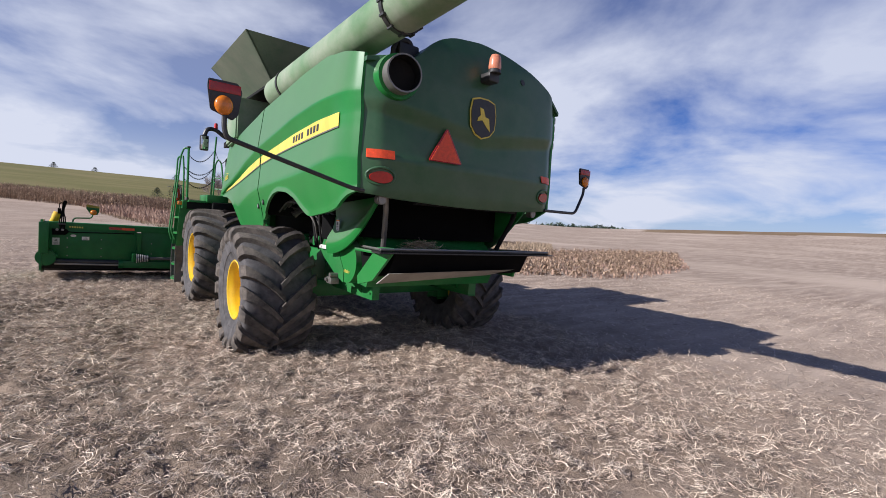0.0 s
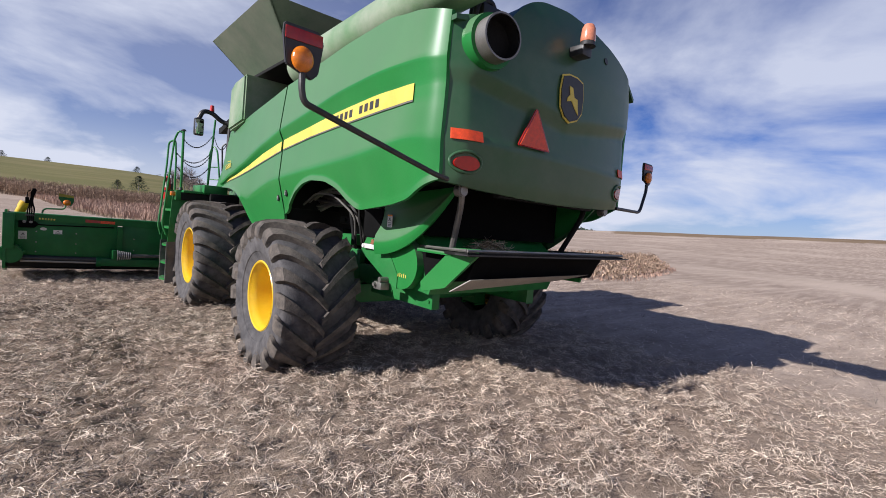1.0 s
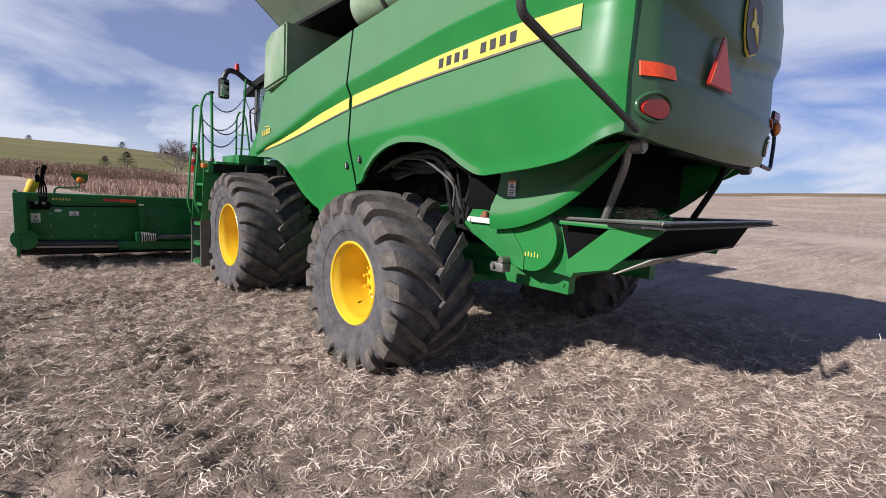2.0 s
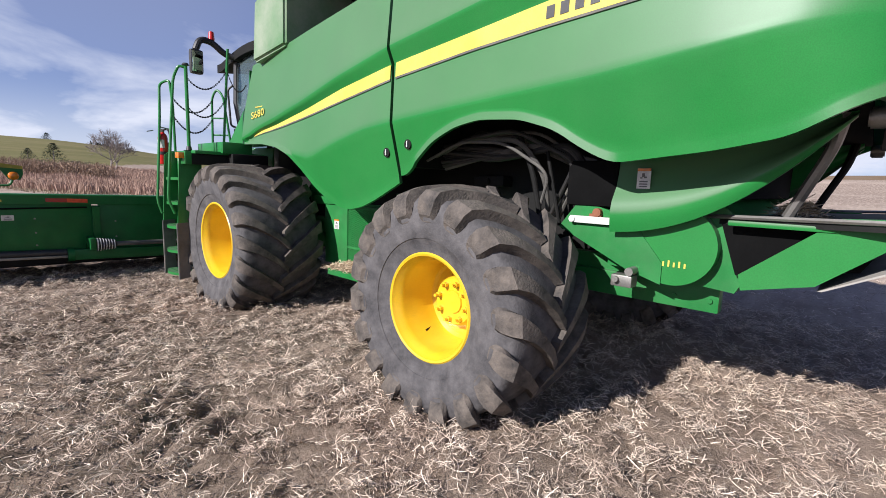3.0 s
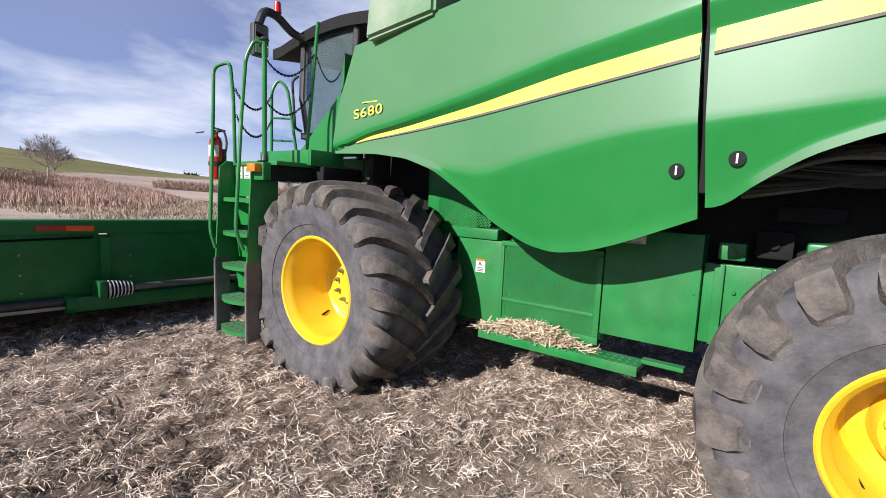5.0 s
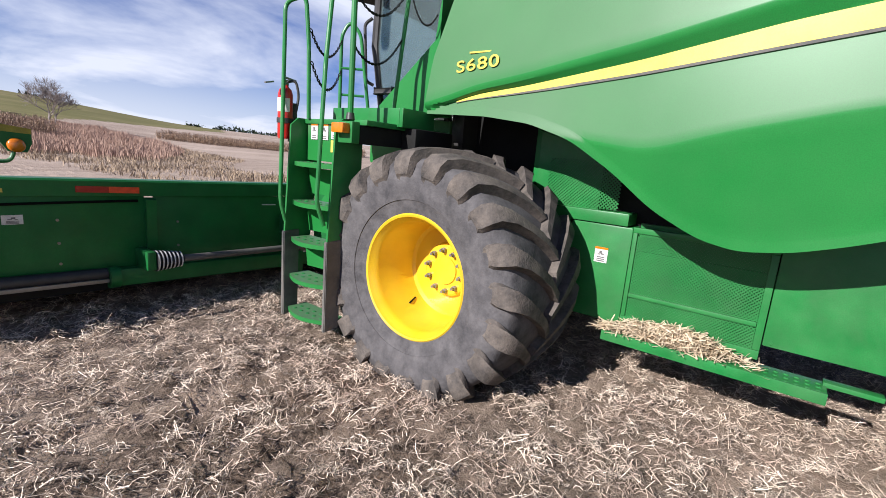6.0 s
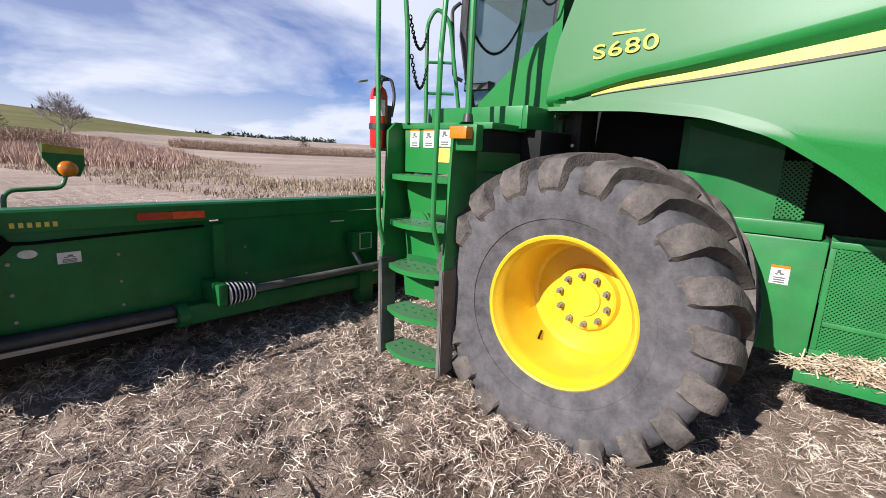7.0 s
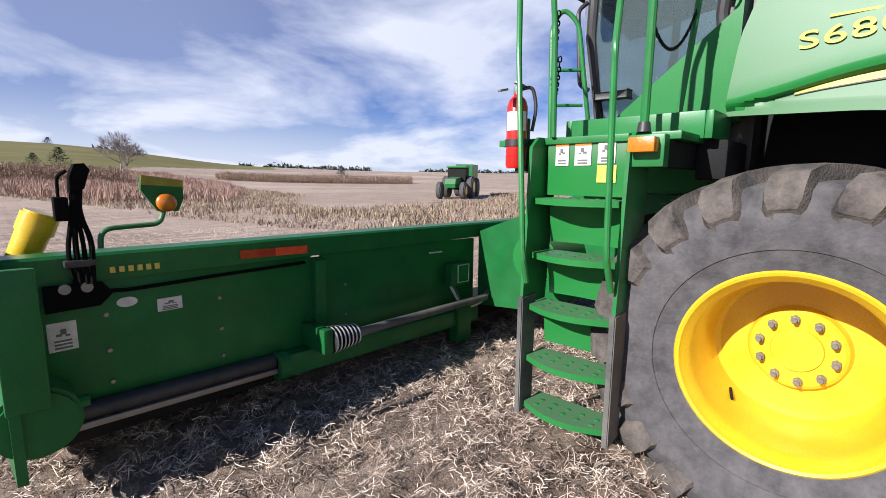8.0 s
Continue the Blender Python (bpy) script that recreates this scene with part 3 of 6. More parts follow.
part("slow_vehicle_sign", plate(B(), -0.50, 2.56, 0, 0, 0.034, shape=[(-0.20, -0.16), (0.20, -0.16), (0.205, -0.145), (0.012, 0.185), (-0.012, 0.185), (-0.205, -0.145)]), M_RED, combine, "triangular red-orange slow vehicle sign")
part("sign_face", plate(B(), -0.50, 2.56, 0, 0, 0.040, shape=[(-0.188, -0.15), (0.188, -0.15), (0.0, 0.176)]), M_RORANGE, combine, "fluorescent orange triangle")
for s in (-1, 1):
    part("reflector_strip", plate(B(), s * 1.21, 2.40, 0.26, 0.085, 0.016), M_RORANGE, combine, "orange-red reflector strip")
    bm = B()
    y = hood_y(1.2) - hood_off(1.2, 2.17)
    ring = [(0.112 * math.cos(a), 0.058 * math.sin(a)) for a in (2 * math.pi * k / 28 for k in range(28))]
    plate(bm, s * 1.19, 2.175, 0, 0, 0.022, 0.02, ring)
    tail = part("tail_light", bm, M_RED, combine, "oval red tail light")
    bm = B()
    pts = [(s * 1.19 + 1.22 * a, 2.175 + 1.45 * b + 0.012) for a, b in ring]
    tube(bm, [(px, hood_y(px) - hood_off(px, pz) - 0.004, pz) for px, pz in pts], 0.014, 8, True)
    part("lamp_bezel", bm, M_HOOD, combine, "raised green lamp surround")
# badge
shield = [(a * 1.22, b * 1.1) for a, b in ((-0.125, 0.17), (-0.05, 0.195), (0.05, 0.195), (0.125, 0.17), (0.145, 0.06), (0.135, -0.08), (0.08, -0.15), (0.0, -0.18), (-0.08, -0.15), (-0.135, -0.08), (-0.145, 0.06))]
badge = part("badge", plate(B(), -0.04, 2.93, 0, 0, 0.020, shape=[(a * 1.08, b * 1.08) for a, b in shield]), M_STRIPE, combine, "pale yellow badge rim")
part("badge_face", plate(B(), -0.04, 2.93, 0, 0, 0.026, shape=shield), M_BLACK, badge, "black badge face")
part("badge_mark", plate(B(), -0.04, 2.93, 0, 0, 0.032, shape=[(-0.09, -0.03), (-0.02, -0.01), (0.06, -0.09), (0.10, -0.12), (0.085, -0.05), (0.075, 0.02), (0.02, 0.03), (-0.01, 0.11), (-0.06, 0.12), (-0.045, 0.04), (-0.08, 0.01)]), M_STRIPE, badge, "plain yellow mark")
# beacon
bm = B()
yb = hood_y(0) - 0.04
box(bm, -0.075, 0.075, yb - 0.10, yb + 0.06, 3.33, 3.43, 0.02)
cyl(bm, (0, yb - 0.09, 3.42), (0, yb - 0.09, 3.47), 0.075, 0.06)
beacon = part("beacon", bm, M_BLACK, combine, "amber rotating beacon on a dark bracket")
bm = B()
revb = [(0.0, 0.066), (0.03, 0.07), (0.12, 0.062), (0.155, 0.045), (0.17, 0.0)]
rings = [[bm.verts.new((r * math.cos(a), yb - 0.09 + r * math.sin(a), 3.46 + z)) for a in (2 * math.pi * k / 20 for k in range(20))] for z, r in revb[:-1]]
for A, C in zip(rings, rings[1:]):
    for k in range(20):
        bm.faces.new((A[k], A[(k + 1) % 20], C[(k + 1) % 20], C[k]))
bm.faces.new(rings[-1])
part("beacon_lens", bm, mat("salmon_lens", (0.75, 0.28, 0.16), 0.25, scale=20, fine=120, bump=0.0, coat=0.3), beacon, "faded orange lens")
# exhaust pipe with a pale outer ring
bm = B()
revolve(bm, [(0.0, 0.165), (0.0, 0.18), (0.05, 0.18), (0.28, 0.178), (0.28, 0.16), (0.02, 0.162)], 36)
exh = part("exhaust_pipe", bm, M_GREYMETAL, combine, "wide round exhaust outlet of grey steel")
exh.matrix_world = Matrix.Translation((-1.13, -6.24, 3.15)) @ pose(0, 0, 0, 0, 0, 90 - 8)
bm = B()
revolve(bm, [(0.012, 0.161), (0.13, 0.160), (0.13, 0.0005)], 32)
o = part("exhaust_inside", bm, M_DARK, combine, "sooty black inside")
o.matrix_world = exh.matrix_world.copy()
bm = B()
revolve(bm, [(0.13, 0.18), (0.13, 0.215), (0.2, 0.225), (0.32, 0.225)], 36)
o = part("exhaust_collar", bm, M_GREEN, combine, "raised green collar")
o.matrix_world = exh.matrix_world.copy()
# handle loop above the hood
bm = B()
tube(bm, bend([(-1.02, -5.75, 3.30), (-0.98, -5.75, 3.62), (-0.80, -5.75, 3.68), (-0.72, -5.75, 3.45)], 0.1), 0.028, 8)
box(bm, -0.95, -0.70, -5.8, -5.6, 3.38, 3.62, 0.03)
part("engine_intake_duct", bm, M_BLACK, combine, "black duct and hose on the engine deck")
# small ring camera on the hood
part("round_port", plate(B(), 0.62, 3.50, 0, 0, 0.008, shape=[(0.035 * math.cos(a), 0.035 * math.sin(a)) for a in (2 * math.pi * k / 16 for k in range(16))]), M_BLACK, combine)
# right edge ladder strip
bm = B()
for k in range(5):
    box(bm, 1.40, 1.45, -5.9, -5.84, 2.85 + k * 0.11, 2.93 + k * 0.11, 0.006)
part("rear_marker_strip", bm, M_WHITE, combine)

# mirrors with amber lamps on bent arms
for s, pts, tip in ((-1, [(-1.36, -5.98, 2.03), (-1.50, -6.02, 2.04), (-2.62, -6.09, 2.32), (-2.64, -6.09, 2.40), (-2.64, -6.09, 2.50)], (-2.64, -6.09, 2.53)),
                    (1, [(1.30, -5.95, 2.02), (2.08, -5.85, 2.03), (2.30, -5.80, 2.33), (2.32, -5.79, 2.42)], (2.33, -5.79, 2.48))):
    bm = B()
    tube(bm, bend(pts, 0.09), 0.02, 10)
    arm = part("marker_arm", bm, M_BLACK, combine, "bent black marker lamp arm")
    x, y, z = tip
    shape = [(-0.10, -0.04), (0.06, -0.10), (0.10, -0.06), (0.125, 0.13), (0.09, 0.19), (-0.12, 0.19), (-0.125, 0.13)]
    bm = B()
    prism(bm, [(x + a, z + 0.03 + b) for a, b in shape], "y", y + 0.0, y + 0.03)
    bmesh.ops.bevel(bm, geom=bm.edges[:], offset=0.006, segments=2, affect="EDGES")
    part("marker_plate", bm, M_BLACK, arm, "dark backing plate")
    bm = B()
    box(bm, x - 0.115, x + 0.112, y - 0.006, y + 0.002, z + 0.13, z + 0.20, 0.002)
    part("marker_reflector", bm, M_RED, arm, "red reflector band")
    bm = B()
    bmesh.ops.create_uvsphere(bm, u_segments=20, v_segments=12, radius=0.068, matrix=Matrix.Translation((x - 0.01, y - 0.015, z + 0.03)) @ Matrix.Diagonal((1, 0.6, 1.1, 1)))
    part("marker_lamp", bm, M_ORANGE, arm, "round amber lamp")

# grain tank extension, flared, open on top
HB = [(-1.12, -2.0), (1.12, -2.0), (1.12, -0.1), (-1.12, -0.1)]
HT = [(-1.68, -2.5), (1.68, -2.5), (1.68, 0.1), (-1.68, 0.1)]
M_TANK = mat("faded_tank_panel", (0.10, 0.16, 0.10), 0.5, dark=(0.075, 0.13, 0.08), scale=2, fine=80, bump=0.001, dust=STRAWDUST, dust_amt=0.5)
for k in range(4):
    a, b = HB[k], HB[(k + 1) % 4]
    c, d = HT[(k + 1) % 4], HT[k]
    bm = B()
    nrm = Vector((b[1] - a[1], a[0] - b[0], 0)).normalized() * -0.03
    sheet(bm, [[(*a, 3.92), (*d, 4.47)], [(*b, 3.92), (*c, 4.47)]], nrm)
    part("tank_extension", bm, M_TANK, combine, "flared grey-green grain tank extension panel")
# Tank wall coloured near black for the shade under the hopper.
bm = B()
box(bm, -0.45, 1.16, -2.05, -0.05, 3.0, 3.93, 0.03)
box(bm, -1.14, -0.44, -2.05, -0.05, 3.88, 3.93, 0.01)
part("grain_tank", bm, M_DARK, combine, "grain tank body")
bm = B()
prism(bm, [(-0.79, 3.085), (0.0, 3.0), (-0.07, 3.70), (-0.30, 3.80), (-0.81, 3.84)], "x", -1.385, 1.385)
bmesh.ops.bevel(bm, geom=bm.edges[:], offset=0.03, segments=3, affect="EDGES")
part("tank_front_cover", bm, M_DUSTY, combine, "dusty green tank front corner")

# unloading auger folded back along the side
bm = B()
revolve(bm, [(0.0, 0.225), (5.7, 0.225), (5.7, 0.19), (0.0, 0.19)], 40)
auger = part("unloading_auger", bm, M_DUSTY, combine, "long dusty green unloading auger tube")
A0 = Vector((-1.18, -2.6, 3.60))
A1 = Vector((-1.16, -7.25, 3.79))
turn = (A1 - A0).to_track_quat("X", "Z").to_matrix().to_4x4()
auger.matrix_world = Matrix.Translation(A0) @ turn
bm = B()
revolve(bm, [(3.55, 0.226), (3.55, 0.243), (3.60, 0.243), (3.60, 0.226)], 40)
for k in range(12):
    a = 2 * math.pi * k / 12
    box(bm, 3.535, 3.615, -0.012, 0.012, -0.012, 0.012, m=pose(0, 0.24 * math.cos(a), 0.24 * math.sin(a)))
o = part("auger_flange", bm, M_BLACK, combine, "dark bolted flange ring")
o.matrix_world = auger.matrix_world.copy()
bm = B()
revolve(bm, [(0.55, 0.226), (0.55, 0.24), (0.60, 0.24), (0.60, 0.226)], 40)
o = part("auger_band", bm, M_BLACK, combine)
o.matrix_world = auger.matrix_world.copy()


# wheels
def wheel(s, xc, yc, zc, R, W, rim_r, rim_x, disc_x, bolts, bolt_r, label, lugs=20, sink=0.0, rise=0.06):
    """A bar-tread tyre on a dished yellow rim; x is negative outwards for the left side (s = -1)."""
    hub = new("wheel")
    hub.parent = combine
    hub["label"] = label
    flat = -(zc + sink)

    def press(bm):
        for v in bm.verts:
            if v.co.z < flat:
                v.co.z = flat
            elif v.co.z < flat + 0.15:
                v.co.x *= 1 + 0.03 * (1 - (v.co.z - flat) / 0.15)
    h = W / 2
    Rc = R - 0.072
    q = (abs(rim_x) - abs(xc) - 0.004) / h
    half = [(-0.60, rim_r - 0.03), (-q + 0.02, rim_r - 0.02), (-q, rim_r + 0.006), (-q - 0.008, rim_r + 0.018), (-q - 0.012, rim_r + 0.045), (-0.925, rim_r + 0.105), (-0.94, rim_r + 0.108), (-0.945, rim_r + 0.118), (-1.0, rim_r + 0.24 * (R - rim_r) / 0.47), (-0.985, Rc - 0.13), (-0.94, Rc - 0.055), (-0.86, Rc - 0.02), (-0.6, Rc - 0.004), (-0.3, Rc + 0.004), (0, Rc + 0.006)]
    prof = [(a * h, r) for a, r in half] + [(-a * h, r) for a, r in half[-2::-1]]
    bm = B()
    revolve(bm, prof, 96)
    press(bm)
    part("tyre", bm, M_RUBBER, hub, "worn black bar-tread tyre", 38)
    # tread bars
    for side in (-1, 1):
        for k in range(lugs):
            a0 = 2 * math.pi * (k + (0.5 if side > 0 else 0)) / lugs
            bm = B()
            secs = []
            for u, fx, fr, hh, half_w, out in ((0, -0.06, 0, 0.066, 0.034, 0), (0.25, 0.22, 0, 0.072, 0.036, 0), (0.5, 0.5, -0.004, 0.072, 0.042, 0), (0.72, 0.74, -0.01, 0.070, 0.052, 0), (0.9, 0.93, -0.03, 0.060, 0.070, 0.016), (0.955, 0.975, -0.055, 0.034, 0.080, 0.032), (0.985, 0.99, -0.10, 0.012, 0.080, 0.032), (0.995, 0.995, -0.13, 0.0, 0.066, 0.024), (1.0, 0.995, -0.15, 0.0, 0.035, -0.002)):
                ang = a0 + (0.42 * u ** 0.8) * (0.95 / R)
                wd = half_w / R
                r0 = Rc + fr - 0.03
                r1 = Rc + fr + hh
                x0 = side * fx * h
                x1 = x0 + side * out
                ring = []
                for da, rr, xx in ((-wd * 1.25, r0, x0), (-wd, r1, x1), (wd, r1, x1), (wd * 1.25, r0, x0)):
                    th = ang + da
                    ring.append(bm.verts.new((xx, -rr * math.cos(th), rr * math.sin(th))))
                secs.append(ring)
            for P, Q in zip(secs, secs[1:]):
                for i in range(3):
                    bm.faces.new((P[i], P[i + 1], Q[i + 1], Q[i]))
            bm.faces.new(secs[0])
            bm.faces.new(secs[-1][::-1])
            press(bm)
            part("tread_bar", bm, M_LUG, hub, "", 38)
    # rim, dished outwards
    f = -1 if s < 0 else 1
    bm = B()
    e = abs(rim_x) - abs(xc)
    d = abs(disc_x) - abs(xc)
    prof = [(e - 0.06, rim_r - 0.03), (e - 0.035, rim_r + 0.005), (e - 0.005, rim_r + 0.012), (e + 0.006, rim_r), (e, rim_r - 0.015), (e - 0.03, rim_r - 0.028), (e - 0.05, rim_r - 0.045), (e - 0.09, rim_r - 0.055), (d + 0.08, rim_r - 0.07), (d + 0.02, rim_r - 0.085), (d, rim_r - 0.11), (d, bolt_r + 0.06), (d + rise * 0.8, bolt_r + 0.045), (d + rise, bolt_r + 0.03), (d + rise, bolt_r - 0.05), (d + rise + 0.014, bolt_r - 0.055), (d + rise + 0.02, 0.0)]
    revolve(bm, [(f * a, max(r, 0.0005)) for a, r in prof], 72)
    rim = part("rim", bm, M_YELLOW, hub, "bright yellow dished wheel rim", 28)
    for k in range(bolts):
        a = 2 * math.pi * (k + 0.3) / bolts
        y, z = bolt_r * math.cos(a), bolt_r * math.sin(a)
        bm = B()
        cyl(bm, (f * (d + rise - 0.01), y, z), (f * (d + rise + 0.03), y, z), 0.021, seg=6)
        cyl(bm, (f * (d + rise + 0.02), y, z), (f * (d + rise + 0.06), y, z), 0.012, seg=8)
        part("wheel_bolt", bm, M_GREYMETAL if bolts > 8 else M_YELLOW, rim)
    bm = B()
    tube(bm, [(f * (d + 0.08), 0.27 * rim_r / 0.47, -0.62 * rim_r), (f * (d + 0.18), 0.24 * rim_r / 0.47, -0.66 * rim_r)], 0.008, 6)
    part("valve", bm, M_DARK, rim)
    hub.matrix_world = pose(xc, yc, zc)
    return hub


for s in (-1, 1):
    wheel(s, s * 1.46, 0.0, 0.79, 0.955, 1.02, 0.465, s * 1.905, s * 1.44, 10, 0.165, "large front drive wheel", 20, 0.03, 0.05)
    wheel(s, s * 1.62, -3.76, 0.74, 0.845, 0.85, 0.375, s * 1.985, s * 1.61, 8, 0.135, "rear steering wheel", 18, 0.02, 0.10)


# Matt black for hoses and reservoir, and for shade painted into openings.
M_SHADEBLACK = mat("shade_and_matt_black", (0.006, 0.006, 0.006), 0.95, scale=8, fine=60, bump=0.001, spec=0.1)
# underbody: frame, axles, side boxes
bm = B()
box(bm, -1.16, 1.16, -0.16, 0.16, 0.62, 0.95, 0.03)
part("front_axle", bm, M_GREEN2, combine, "heavy green front axle")
bm = B()
box(bm, -1.35, 1.35, -3.86, -3.66, 0.62, 0.86, 0.03)
for s in (-1, 1):
    box(bm, s * 1.36, s * 1.20, -3.90, -3.62, 0.52, 0.98, 0.03)
part("rear_axle", bm, M_GREEN2, combine, "green rear axle beam")
for s in (-1, 1):
    bm = B()
    box(bm, s * 0.76, s * 0.68, -5.0, -0.2, 0.88, 1.10, 0.01)
    part("frame_rail", bm, M_GREEN2, combine, "green main frame rail")
    bm = B()
    box(bm, s * 0.80, s * 0.70, -5.25, -4.1, 0.80, 0.98, 0.012)
    for k in range(5):
        cyl(bm, (s * 0.80, -5.2 + 0.22 * k, 0.88), (s * 0.815, -5.2 + 0.22 * k, 0.88), 0.016, seg=6)
    part("rear_frame_beam", bm, M_GREEN2, combine, "bolted green lower rear beam")

# battery and screen box on the left
XB = -0.82
bm = B()
box(bm, XB + 0.006, XB + 0.5, -1.20, -0.72, 0.52, 1.27, 0.015)
box(bm, XB + 0.06, XB + 0.5, -0.90, -0.30, 1.29, 2.0, 0.01)
box(bm, XB - 0.01, XB + 0.5, -1.16, -0.50, 1.275, 1.37, 0.012)
part("service_box", bm, M_GREEN2, combine, "green service box beside the front wheel")
bm = B()
box(bm, XB, XB + 0.5, -2.76, -2.105, 0.64, 1.46, 0.012)
for yb, zb in ((-2.72, 0.67), (-2.15, 0.67), (-2.72, 1.05), (-2.15, 1.05)):
    cyl(bm, (XB - 0.006, yb, zb), (XB + 0.01, yb, zb), 0.011, seg=8)
part("access_panel", bm, M_GREEN2, combine, "plain green access panel")
bm = B()
for y0, y1, z0, z1 in ((-2.10, -1.205, 1.24, 1.28), (-2.055, -1.24, 0.755, 0.785), (-2.10, -1.205, 0.54, 0.60), (-1.238, -1.207, 0.602, 1.238), (-2.10, -2.057, 0.602, 1.238)):
    box(bm, XB - 0.012, XB + 0.02, y0, y1, z0, z1, 0.004)
part("screen_frame", bm, M_GREEN2, combine)


def mesh_screen(y0, y1, z0, z1, x, pitch=0.028):
    bm = B()
    n = int((y1 - y0 + z1 - z0) / pitch)
    for k in range(n):
        c = k * pitch
        for sgn in (1, -1):
            pts = []
            a = max(0.0, c - (z1 - z0))
            b = min(y1 - y0, c)
            if b - a < 0.005:
                continue
            za, zb = c - a, c - b
            p0 = (x, y0 + a if sgn > 0 else y1 - a, z0 + za)
            p1 = (x, y0 + b if sgn > 0 else y1 - b, z0 + zb)
            d = Vector(p1) - Vector(p0)
            nrm = Vector((0, -d.z, d.y)).normalized() * 0.0045
            q = [Vector(p0) + nrm, Vector(p0) - nrm, Vector(p1) - nrm, Vector(p1) + nrm]
            lo = [bm.verts.new(v + Vector((-0.002 * sgn, 0, 0))) for v in q]
            hi = [bm.verts.new(v + Vector((0.004 - 0.002 * sgn, 0, 0))) for v in q]
            bm.faces.new(lo)
            bm.faces.new(hi[::-1])
            for i in range(4):
                bm.faces.new((lo[i], hi[i], hi[(i + 1) % 4], lo[(i + 1) % 4]))
    return tagged(part("wire_screen", bm, M_GREEN2, combine, "green perforated metal screen", 0), kind="stuff")


mesh_screen(-2.055, -1.24, 0.785, 1.24, XB + 0.002, 0.024)
mesh_screen(-2.055, -1.24, 0.60, 0.755, XB + 0.002, 0.024)
mesh_screen(-1.05, -0.45, 1.38, 1.74, XB + 0.045)
bm = B()
box(bm, XB + 0.16, XB + 0.5, -2.10, -1.21, 0.54, 1.3)
cyl(bm, (XB + 0.09, -1.42, 1.02), (XB + 0.17, -1.42, 1.02), 0.12, 0.13, seg=24, bev=0.015)
part("screen_backing", bm, M_GREEN2, combine)
# side of the chassis between the panel and the rear wheel
bm = B()
box(bm, XB + 0.05, XB + 0.12, -3.75, -2.765, 0.72, 1.27, 0.01)
for yb in (-2.86, -3.12):
    box(bm, XB + 0.015, XB + 0.05, yb - 0.03, yb + 0.03, 0.72, 1.27, 0.006)
for k in range(6):
    cyl(bm, (XB + 0.03, -2.95 - 0.12 * (k % 3), 0.84 + 0.25 * (k // 3)), (XB + 0.05, -2.95 - 0.12 * (k % 3), 0.84 + 0.25 * (k // 3)), 0.014, seg=6)
part("chassis_side_plate", bm, M_GREEN2, combine, "bolted dark green chassis side plate")
for k, (yb, zb, w, hgt) in enumerate(((-2.92, 1.36, 0.16, 0.12), (-3.14, 1.42, 0.20, 0.18), (-3.42, 1.38, 0.24, 0.14), (-3.30, 1.62, 0.34, 0.10))):
    bm = B()
    box(bm, XB + 0.02 + 0.04 * (k % 2), XB + 0.3, yb - w / 2, yb + w / 2, zb - hgt / 2, zb + hgt / 2, 0.02)
    cyl(bm, (XB + 0.03 * (k % 2), yb, zb), (XB + 0.06, yb, zb), 0.028, seg=12, bev=0.006)
    part("valve_block", bm, (M_GREEN2, M_DARK)[k % 2], combine, "grimy valve block above the chassis plate")
# step plate under the box with straw heaped on it
bm = B()
box(bm, -1.04, XB + 0.02, -2.46, -1.15, 0.48, 0.51, 0.004)
box(bm, -1.055, -1.035, -2.46, -1.15, 0.45, 0.522, 0.004)
box(bm, -0.88, XB + 0.02, -2.72, -2.44, 0.50, 0.53, 0.004)
for k in range(24):
    for q in range(3):
        cyl(bm, (-1.0 + 0.065 * q, -2.42 + 0.053 * k, 0.51), (-1.0 + 0.065 * q, -2.42 + 0.053 * k, 0.516), 0.017, 0.012, seg=8)
part("step_plate", bm, M_GREEN2, combine, "green grip-strut step plate")


def straw_pile(name, cx, cy, z, lx, ly, h, n, label, seed=5):
    rng = np.random.default_rng(seed)
    bm = B()
    for k in range(n):
        u, v = rng.normal(0, 0.38, 2)
        px, py = cx + max(-1, min(1, u)) * lx, cy + max(-1, min(1, v)) * ly
        top = h * max(0.0, 1 - u * u * 0.8) * max(0.0, 1 - v * v)
        pz = z + 0.006 + rng.uniform(0, 1) * top
        a, l, t = rng.uniform(0, 6.28), rng.uniform(0.04, 0.15), rng.normal(0, 0.3)
        w = rng.uniform(0.0015, 0.0042)
        d = Vector((math.cos(a), math.sin(a), 0)) * l / 2
        e = Vector((-math.sin(a), math.cos(a), 0.5)) * w
        c = Vector((px, py, pz))
        up = Vector((0, 0, l * t / 2))
        ps = [c - d - up - e, c - d - up + e, c + Vector((0, 0, w)) + e, c + Vector((0, 0, w)) - e, c + d + up + e, c + d + up - e]
        for p in ps:
            p.z = max(p.z, z + 0.003)
        vs = [bm.verts.new(p) for p in ps]
        bm.faces.new((vs[0], vs[1], vs[2], vs[3]))
        bm.faces.new((vs[3], vs[2], vs[4], vs[5]))
    ob = part(name, bm, M_STRAWPALE, None, "", 0)
    return tagged(ob, label, "straw", kind="stuff")


straw_pile("straw_heap", -0.93, -1.60, 0.51, 0.13, 0.52, 0.13, 2600, "heap of pale straw caught on the step plate")
straw_pile("straw_tuft", -0.98, -1.20, 0.51, 0.08, 0.1, 0.06, 120, "small tuft of straw on the step corner", 6)


M_DECALGREY = mat("decal_grey", (0.16, 0.155, 0.15), 0.6, scale=20, fine=150, bump=0.0)


